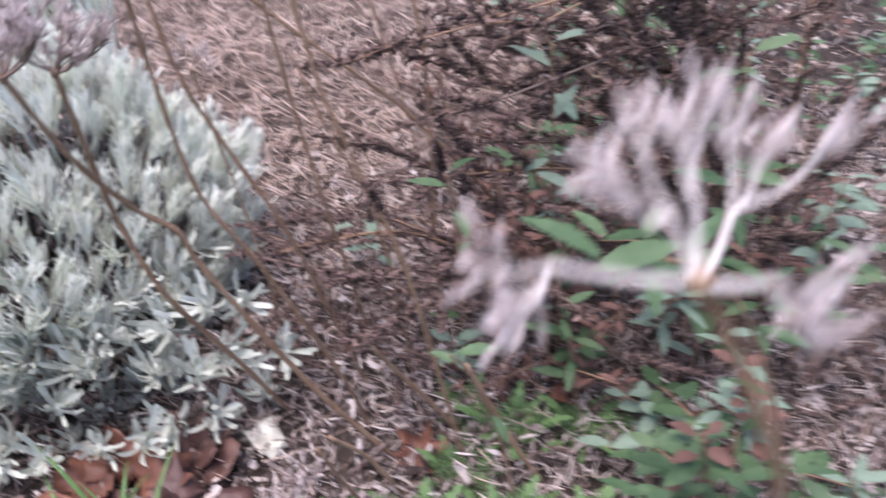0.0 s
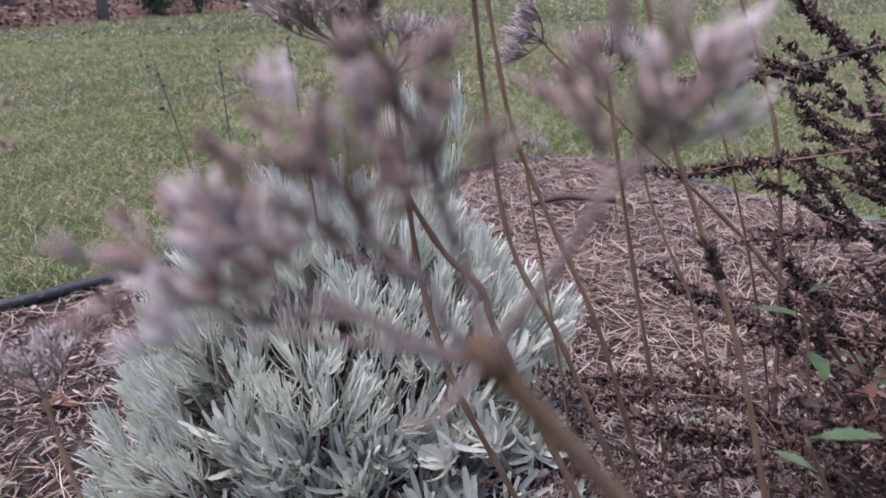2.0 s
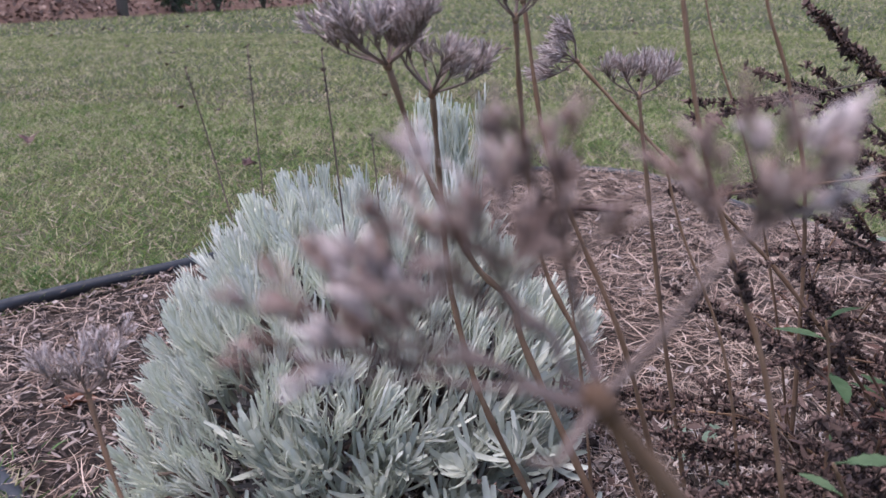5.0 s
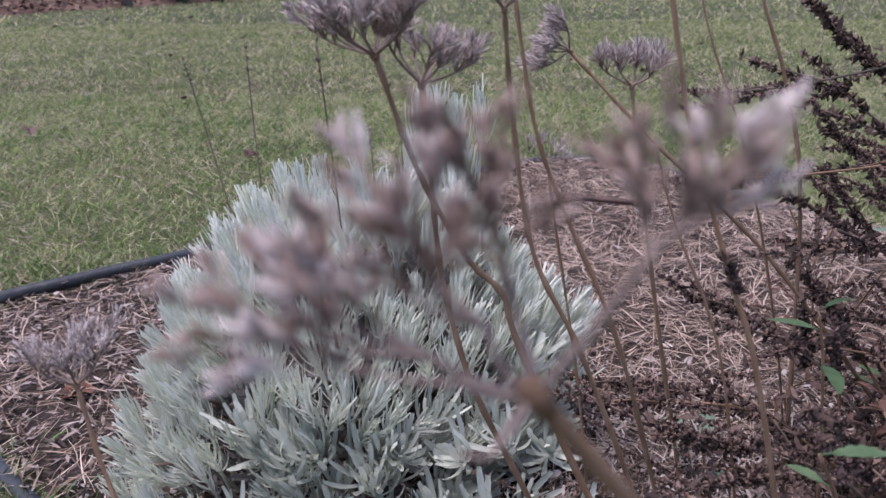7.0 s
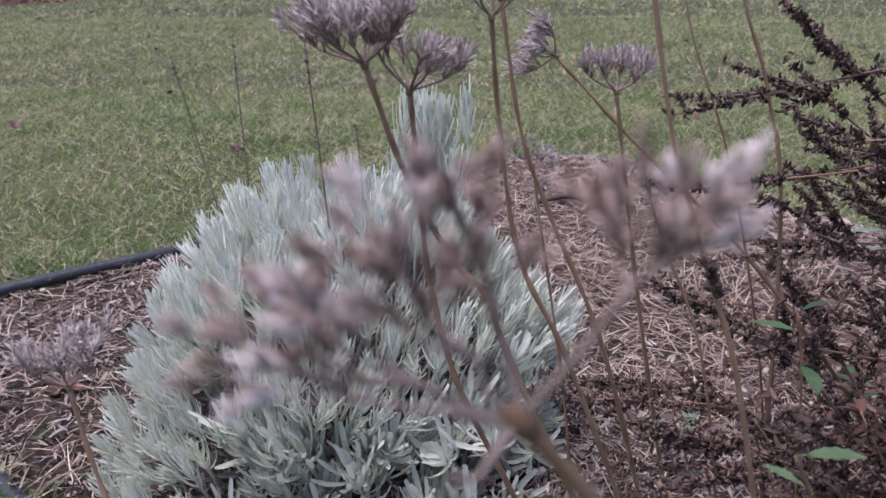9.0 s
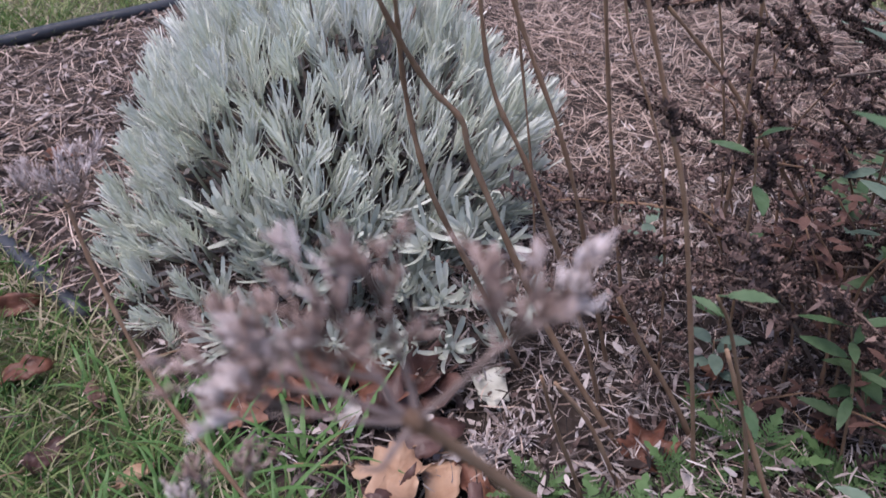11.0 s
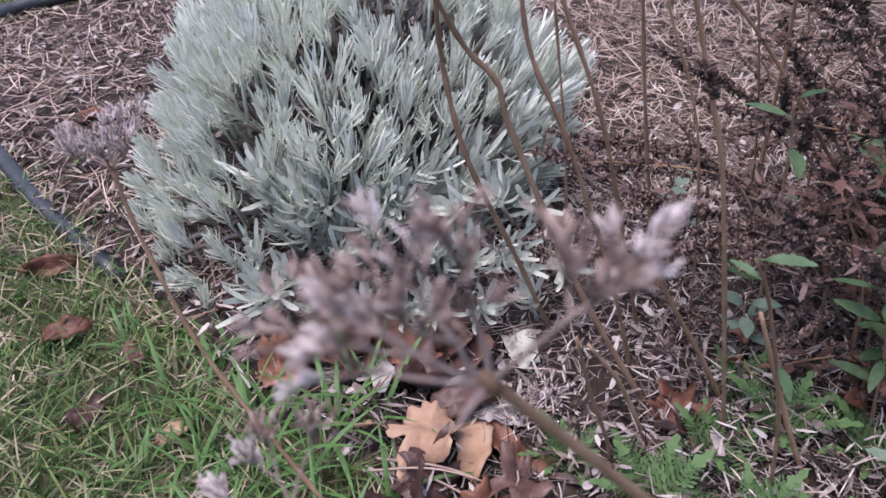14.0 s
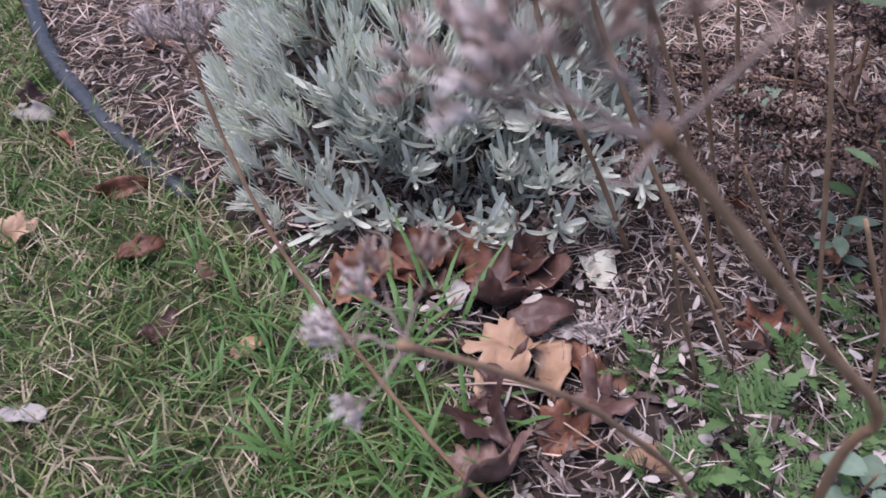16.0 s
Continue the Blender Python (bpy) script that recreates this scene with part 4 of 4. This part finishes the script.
def dead_leaf(x, y, z, turn, size, material, label, lobed=True, tilt=(0, 0), seed=0, curl=0.35, group="fallen leaves in the heap"):
    """A dry leaf: pointed lobes or a plain oval, buckled along its veins, with a stalk and real thickness."""
    q = random.Random(seed)
    ob = new("fallen_leaf")
    ob.matrix_basis = pose(x, y, z, tilt[0], tilt[1], turn)
    tagged(ob, label, "leaf", group)
    rim = 60 if lobed else 26
    pts = []
    lobes = [(0.0, 1.0), (0.85, 0.88), (-0.85, 0.88), (1.9, 0.62), (-1.9, 0.62)]
    lobes = [(a + q.uniform(-0.12, 0.12), r * q.uniform(0.85, 1.1)) for a, r in lobes]
    for k in range(rim):
        a = 6.2832 * k / rim
        if lobed:
            r = 0.47
            for la, lr in lobes:
                da = abs((a - la + math.pi) % 6.2832 - math.pi)
                r = max(r, 0.47 + (lr - 0.47) * max(0.0, 1 - da / 0.5) ** 1.1)
            r *= 1 + 0.06 * (1 if k % 4 < 2 else -1) + 0.05 * q.uniform(-1, 1)
        else:
            r = 1 / math.sqrt((math.cos(a) / 1.0) ** 2 + (math.sin(a) / 0.42) ** 2)
            r *= (1 + 0.10 * q.uniform(-1, 1)) * (1.15 - 0.3 * abs(math.sin(a * 0.5)))
        pts.append((math.cos(a) * r, math.sin(a) * r))
    ph = [q.uniform(0, 6.28) for _ in range(3)]

    def lift(u, v):
        return size * (curl * (0.95 * abs(v) ** 1.6 + 0.5 * u * u * math.sin(ph[0]) + 0.45 * math.sin(3.2 * u + ph[1]) * v + 0.16 * math.sin(6 * v + ph[2]) + 0.12 * math.sin(7 * u + ph[0])))
    v, f = [], []
    rings = (0.0, 0.35, 0.7, 1.0)
    v.append((0, 0, lift(0, 0)))
    for g in rings[1:]:
        for (u, w_) in pts:
            v.append((u * g * size, w_ * g * size, lift(u * g, w_ * g)))
    for k in range(rim):
        k2 = (k + 1) % rim
        f.append((0, 1 + k, 1 + k2))
        for g in range(2):
            f.append((1 + g * rim + k, 1 + (g + 1) * rim + k, 1 + (g + 1) * rim + k2, 1 + g * rim + k2))
    lowest = min(p[2] for p in v)
    v = [(a, b, c - lowest) for a, b, c in v]
    s = Soup()
    s.add(v, f)
    blade = part("blade", s, material, ob)
    th = blade.modifiers.new("thickness", "SOLIDIFY")
    th.thickness = 0.0006
    s = Soup()
    s.tube([(-size * 0.6, 0, -lowest + 0.001), (-size * 1.05, 0.006, 0.004), (-size * 1.5, 0.012, 0.002)], [0.0009, 0.0008, 0.0007], 5)
    part("leafstalk", s, M_stalk, ob)
    return ob


heap = ((-0.02, 0.715, 0.008, 20, 0.036, M_rust, True), (0.02, 0.735, 0.014, 160, 0.030, M_rust, False), (0.049, 0.752, 0.012, 200, 0.040, M_rust, True), (0.085, 0.775, 0.018, 100, 0.038, M_rust, True),
        (0.112, 0.748, 0.022, -30, 0.040, M_rust, True), (0.145, 0.765, 0.018, 60, 0.036, M_brown, True), (0.165, 0.735, 0.014, 15, 0.034, M_brown, False), (0.165, 0.682, 0.024, 20, 0.034, M_brown, False),
        (0.145, 0.640, 0.016, 250, 0.044, M_tan, True), (0.188, 0.634, 0.016, 95, 0.036, M_tan, False), (0.093, 0.652, 0.010, 30, 0.026, M_tan, False), (0.150, 0.600, 0.008, 150, 0.040, M_brown, True),
        (0.205, 0.675, 0.014, 20, 0.028, M_greyleaf, False), (0.095, 0.709, 0.018, 80, 0.026, M_greyleaf, False), (0.228, 0.588, 0.010, 200, 0.034, M_brown, True), (0.146, 0.560, 0.008, 300, 0.038, M_brown, True),
        (0.195, 0.565, 0.010, 40, 0.032, M_rust, True), (0.143, 0.510, 0.008, 30, 0.040, M_brown, True), (0.215, 0.645, 0.010, 130, 0.024, M_rust, False), (0.283, 0.544, 0.010, 170, 0.030, M_tan, False),
        (0.235, 0.63, 0.008, 250, 0.030, M_rust, True), (-0.085, 0.80, 0.010, 60, 0.034, M_brown, False), (0.06, 0.715, 0.006, 320, 0.036, M_brown, True), (0.125, 0.69, 0.006, 20, 0.040, M_brown, True), (0.375, 0.70, 0.012, 60, 0.032, M_rust, True))
words = {"rust_leaf": "rust-red dry lobed leaf curled in the heap", "tan_leaf": "pale tan dry lobed leaf lying on others", "brown_leaf": "dark brown dry leaf curled on the mulch", "grey_leaf": "weathered grey leaf in the litter"}
for k, (x, y, z, a, size, mt, lobed) in enumerate(heap):
    dead_leaf(x, y, z + 0.012, a, size * 1.2, mt, words[mt.name], lobed, (random.uniform(-32, 20), random.uniform(-32, 32)), k, 0.95 if lobed else 0.5)
for k, (x, y, a, size, mt, lobed, tilt) in enumerate(((-0.407, 0.754, 40, 0.034, M_tan, True, (10, 0)), (-0.514, 0.985, -10, 0.036, M_greyleaf, False, (30, 8)), (-0.33, 0.85, 20, 0.034, M_rust, False, (40, 0)),
                                                      (-0.264, 0.746, 30, 0.032, M_rust, False, (15, 0)), (-0.174, 0.715, 120, 0.030, M_brown, False, (25, 20)), (-0.195, 0.635, 80, 0.030, M_brown, False, (10, 30)),
                                                      (-0.10, 0.63, 50, 0.022, M_tan, False, (10, 0)), (-0.271, 0.527, 10, 0.026, M_greyleaf, False, (0, 10)), (-0.42, 1.17, 10, 0.030, M_rust, False, (5, 0)),
                                                      (-0.52, 1.00, 60, 0.03, M_brown, True, (0, 0)), (-0.44, 0.92, 150, 0.028, M_rust, False, (8, 0)))):
    dead_leaf(x, y, 0.012, a, size * 0.92, mt, words[mt.name].replace("in the heap", "in the lawn").replace("on others", "in the grass").replace("on the mulch", "on the grass").replace("in the litter", "on the grass"), lobed, (tilt[0] + 12, tilt[1] - 10), 60 + k, 0.8, "fallen leaves on the lawn")
for k, (x, y) in enumerate(((0.61, 1.285), (0.588, 1.395), (0.434, 0.768), (0.45, 0.80), (0.72, 1.0), (0.53, 0.72), (0.66, 0.66), (0.36, 0.86), (0.55, 1.05))):
    dead_leaf(x, y, 0.03 + 0.02 * (k % 2), 70 * k, 0.021, M_rust, "orange-brown dry leaf under the dark shrub", k % 3 != 1, (20, 25), 90 + k, 0.7, "orange leaves under the shrub")
# dark leaves far out on the lawn
rng = random.Random(8)
proto = dead_leaf(-0.62, 2.574, 0.025, 40, 0.034, M_brown, "dark curled leaf lying on the far lawn", True, (20, 0), 120, 0.5, "dark leaves on the far lawn")
for k in range(70):
    y = 2.4 + 12 * rng.random() ** 1.5
    x = rng.uniform(-0.55, 0.5) * y
    if inside(np.array([x]), np.array([y]), BED)[0]:
        continue
    copy_thing(proto, pose(x, y, float(lawn_z(x, y)) + 0.03, rng.uniform(-30, 30), rng.uniform(-30, 30), rng.uniform(0, 360)) @ Matrix.Scale(rng.uniform(0.7, 1.2), 4))

# pale scrap beside the lavender
s = Soup()
rows = [[(-0.020 + 0.010 * i + 0.002 * math.sin(i * 2 + j), -0.026 + 0.0105 * j + 0.002 * math.cos(j * 3 + i), 0.010 + 0.006 * math.sin(i * 1.3 + j * 0.7) + 0.004 * (i == 2)) for i in range(5)] for j in range(6)]
s.add([p for r_ in rows for p in r_], [(5 * j + i, 5 * j + i + 1, 5 * j + i + 6, 5 * j + i + 5) for j in range(5) for i in range(4) if (i, j) not in ((0, 5), (3, 0), (0, 0))])
scrap = part("bark_scrap", s, M_scrap)
scrap.matrix_basis = pose(0.222, 0.768, 0.022, 16, 6, 15) @ Matrix.Scale(0.85, 4)
scrap.modifiers.new("thickness", "SOLIDIFY").thickness = 0.0016
tagged(scrap, "creamy white papery scrap of bark on the mulch", "scrap")

# dead grey-brown sprays of old flower litter in the mulch
for k, (x, y) in enumerate(((0.255, 0.715), (0.235, 0.69), (0.28, 0.98), (0.27, 0.93))):
    s = Soup()
    q = random.Random(k)
    for j in range(26):
        d = Vector((q.uniform(-1, 1), q.uniform(-1, 1), q.uniform(0.1, 1))).normalized()
        e = d * q.uniform(0.015, 0.035)
        s.tube([(0, 0, 0), e * 0.5 + Vector((0, 0, 0.003)), e], [0.0009, 0.0007, 0.0005], 4)
        for i in range(6):
            fd = (d + Vector((q.uniform(-1, 1), q.uniform(-1, 1), q.uniform(-1, 1)))).normalized()
            s.tube([e, e + fd * 0.004, e + fd * 0.007], [0.0005, 0.0009, 0.0003], 4, cap=False)
    ob = part("flower_litter", s, M_floret)
    ob.location = (x, y, float(bed_z(x, y)) + 0.005)
    tagged(ob, "pale broken flower spray lying in the mulch", "litter", "broken flower sprays")

# ---- coarse grass tufts by the bed's near side ----
rng = random.Random(33)
BLADES = []
for k in range(5):
    s = Soup()
    s.strips([(0, 0, 0)], [(0.1, 0, 1)], [1.0], [0.05], [(rng.uniform(0.15, 0.5), rng.uniform(-0.1, 0.1), -rng.uniform(0.05, 0.45))], [(1, 0, 0.0)], 6, [0.6, 1, 0.8, 0.1], 0.12)
    BLADES.append(s.mesh("blade", M_coarse))
for k, (x, y, n, L) in enumerate(((0.03, 0.70, 9, 0.14), (0.09, 0.675, 9, 0.15), (-0.03, 0.66, 24, 0.11), (0.07, 0.53, 30, 0.12), (0.0, 0.58, 26, 0.10), (0.12, 0.585, 18, 0.11), (-0.08, 0.73, 22, 0.09),
                                  (0.10, 0.46, 26, 0.11), (-0.12, 0.58, 20, 0.08), (0.05, 0.65, 14, 0.14), (-0.06, 0.60, 20, 0.10), (-0.02, 0.52, 24, 0.11), (0.04, 0.60, 18, 0.12), (-0.10, 0.67, 18, 0.10), (-0.17, 0.74, 12, 0.08), (-0.22, 0.86, 14, 0.07), (-0.31, 0.93, 14, 0.07), (-0.41, 1.02, 12, 0.07), (-0.13, 0.49, 20, 0.09), (-0.42, 1.06, 8, 0.04), (-0.50, 1.225, 9, 0.04), (0.54, 2.05, 7, 0.045), (0.226, 2.34, 6, 0.045), (0.45, 1.87, 6, 0.04))):
    ob = new("grass_tuft")
    ob.location = (x, y, 0)
    tagged(ob, "tuft of broad green grass at the bed's edge", "grass", "grass tufts")
    for j in range(n):
        tip = rng.uniform(0.45, 1.1) * L
        part("blade", rng.choice(BLADES), None, ob, "", pose(rng.gauss(0, 0.012), rng.gauss(0, 0.012), -0.002, 0, rng.uniform(4, 34), rng.uniform(0, 360)) @ Matrix.Diagonal((tip, (tip * 0.55 + 0.05) * rng.uniform(0.35, 1.0), tip, 1)))
for pts in (((0.10, 0.615, 0.03), (0.17, 0.60, 0.045), (0.23, 0.585, 0.03), (0.30, 0.56, 0.02)), ((0.09, 0.60, 0.03), (0.16, 0.595, 0.05), (0.24, 0.59, 0.03)), ((0.12, 0.62, 0.02), (0.19, 0.575, 0.04), (0.28, 0.53, 0.02))):
    s = Soup()
    line = smooth_path(pts, 6)
    s.tube(line, np.linspace(0.0016, 0.0005, len(line)), 5)
    tagged(part("straw_stem", s, M_straw), "long yellow straw stem lying over leaves", "straw", "long straws")

# ---- loose cover: lawn grass, pine straw, wood chips ----


def scatter(n, x0, x1, y0, y1, in_bed):
    x, y = np.random.uniform(x0, x1, n), np.random.uniform(y0, y1, n)
    if in_bed:
        # kinds of litter run into one another
        x, y = x + np.random.normal(0, 0.07, n), y + np.random.normal(0, 0.07, n)
    ok = inside(x, y, BED) == in_bed
    return x[ok], y[ok]


def grass(name, n, area, length, width, segs, label, ahead=True, material=M_grass):
    x, y = scatter(n, *area, False)
    wedge = np.abs(x - 0.1) < 0.62 * (y + 0.75)
    ok = wedge == ahead
    x, y = x[ok], y[ok]
    k = len(x)
    az, lean = np.random.uniform(0, 6.28, k), np.random.uniform(0.1, 1.3, k)
    d = np.stack([np.cos(az) * lean, np.sin(az) * lean, np.ones(k)], 1)
    le = np.random.uniform(0.5, 1.2, k) * length
    s = Soup()
    s.strips(np.stack([x, y, lawn_z(x, y) - 0.003], 1), d, le, width * np.random.uniform(0.6, 1.2, k), np.stack([np.cos(az) * le * 0.3, np.sin(az) * le * 0.3, -le * np.random.uniform(0.05, 0.45, k)], 1), None, segs)
    tagged(part(name, s, material), label, "grass", kind="stuff")


grass("lawn_grass", 52000, (-1.3, 0.3, 0.3, 1.7), 0.052, 0.0026, 3, "short green lawn grass with tan thatch", True, M_nearlawn)
grass("lawn_grass", 140000, (-2.6, 2.6, 1.4, 4.0), 0.042, 0.0021, 2, "green and straw-coloured lawn behind the bed", True, M_midlawn)
grass("lawn_grass", 110000, (-5.5, 5.5, 4.0, 9.0), 0.045, 0.0038, 2, "green and tan lawn in the middle distance")
grass("lawn_grass", 90000, (-14, 16, 9.0, 30.0), 0.06, 0.022, 1, "far lawn of mixed green and tan")
grass("lawn_grass", 40000, (-30, 45, 30.0, 95.0), 0.12, 0.13, 1, "farthest lawn of mixed green and tan")


grass("lawn_grass", 70000, (-5, 5, -3.5, 5.5), 0.05, 0.008, 1, "short green and tan lawn round the bed", False)


def thatch(n, area, length, width, label):
    x, y = scatter(n, *area, False)
    k = len(x)
    az = np.random.uniform(0, 6.28, k)
    d = np.stack([np.cos(az), np.sin(az), np.random.normal(0.15, 0.25, k)], 1)
    s = Soup()
    s.strips(np.stack([x, y, lawn_z(x, y) + np.random.uniform(0.002, 0.018, k)], 1), d, length * np.random.uniform(0.4, 1.2, k), width, np.random.normal(0, 0.006, (k, 3)), None, 2)
    tagged(part("thatch", s, M_straw), label, "thatch", kind="stuff")


thatch(8000, (-1.2, 0.3, 0.3, 1.7), 0.035, 0.0016, "dead tan grass lying in the lawn")
thatch(16000, (-2.6, 2.6, 1.4, 4.5), 0.04, 0.0018, "dead tan grass in the lawn behind the bed")


def litter(name, n, area, length, width, material, label, tilt, lift, segs=2, keep=None):
    x, y = scatter(n, *area, True)
    if keep is not None:
        ok = keep(x, y)
        x, y = x[ok], y[ok]
    k = len(x)
    az = np.random.uniform(0, 6.28, k)
    d = np.stack([np.cos(az), np.sin(az), np.random.normal(0, tilt, k)], 1)
    le = np.random.uniform(0.4, 1.2, k) * length
    base = np.stack([x, y, bed_z(x, y) + 0.004 + np.random.uniform(0, lift, k)], 1) - d * le[:, None] / 2
    base[:, 2] = np.maximum(base[:, 2], 0.006)
    bend = np.random.normal(0, 0.2, (k, 3)) * le[:, None] * [1, 1, 0.25]
    side = np.stack([np.random.normal(0, 0.35, k), np.random.normal(0, 0.35, k), np.ones(k)], 1)
    s = Soup()
    s.strips(base, d, le, width * np.random.uniform(0.35, 1.5, k), bend, side, segs, [0.5, 1, 0.8, 0.25])
    tagged(part(name, s, material), label, "mulch", kind="stuff")


far_bed = (-0.8, 1.1, 1.05, 2.65)
left_bed = (-0.8, -0.1, 0.78, 1.8)
near_bed = (-0.1, 1.3, 0.25, 1.2)
litter("pine_straw", 33000, far_bed, 0.07, 0.0015, M_straw, "pinkish tan pine straw covering the bed", 0.18, 0.014, 3, lambda x, y: (x > -0.2) | (np.random.random(len(x)) < 0.22))
litter("pine_straw", 2600, left_bed, 0.06, 0.0015, M_straw, "tan straw and needles beside the edging", 0.2, 0.012, 3)
litter("pine_straw", 3200, near_bed, 0.04, 0.0012, M_straw, "thin straw strewn through the dark litter", 0.3, 0.03, 3)
litter("wood_chips", 4500, far_bed, 0.028, 0.004, M_chip, "grey-brown wood chips among straw", 0.2, 0.012)
litter("wood_chips", 6500, left_bed, 0.024, 0.004, M_shred, "grey-brown wood chips beside the edging", 0.25, 0.010)
litter("wood_chips", 9000, near_bed, 0.022, 0.004, M_chip, "broken brown bark and chips under the plants", 0.5, 0.03)
# these shreds carry the shadow under the plants in their colour
litter("bark_shreds", 12000, near_bed, 0.034, 0.0014, M_shred, "fine brown bark shreds and dead stems, darkened for shade under the plants", 0.5, 0.03, 4)
litter("pale_shreds", 11000, near_bed, 0.032, 0.0016, M_palechip, "weathered pale grey shreds and broken stems", 0.45, 0.03, 4, lambda x, y: (y > 0.76) | (x > 0.34) | (np.random.random(len(x)) < 0.25))
litter("wood_chips", 7000, (0.95, 2.0, 0.15, 1.95), 0.024, 0.005, M_chip, "brown bark pieces beyond the shrubs", 0.4, 0.02)
litter("pine_straw", 3500, (0.95, 2.0, 0.15, 1.95), 0.055, 0.0018, M_straw, "tan straw beyond the shrubs", 0.3, 0.02, 3)
litter("leaf_fragments", 2600, near_bed, 0.017, 0.007, M_frag, "torn pale and brown leaf fragments in the litter", 0.4, 0.035, 3)
litter("leaf_pieces", 900, near_bed, 0.034, 0.011, M_frag, "broken grey and brown leaf pieces in the litter", 0.35, 0.02, 4)
litter("leaf_fragments", 700, left_bed, 0.02, 0.006, M_frag, "torn leaf fragments beside the edging", 0.3, 0.012, 3)
litter("leaf_fragments", 700, far_bed, 0.022, 0.007, M_frag, "torn leaf fragments on the straw", 0.3, 0.015, 3)
# one dark stick on the straw
s = Soup()
s.tube(smooth_path([(0.25, 2.10, 0.03), (0.31, 2.13, 0.035), (0.36, 2.145, 0.03), (0.44, 2.13, 0.028)], 4), 0.007, 7)
tagged(part("stick", s, M_dark), "short dark stick lying on pine straw", "stick")
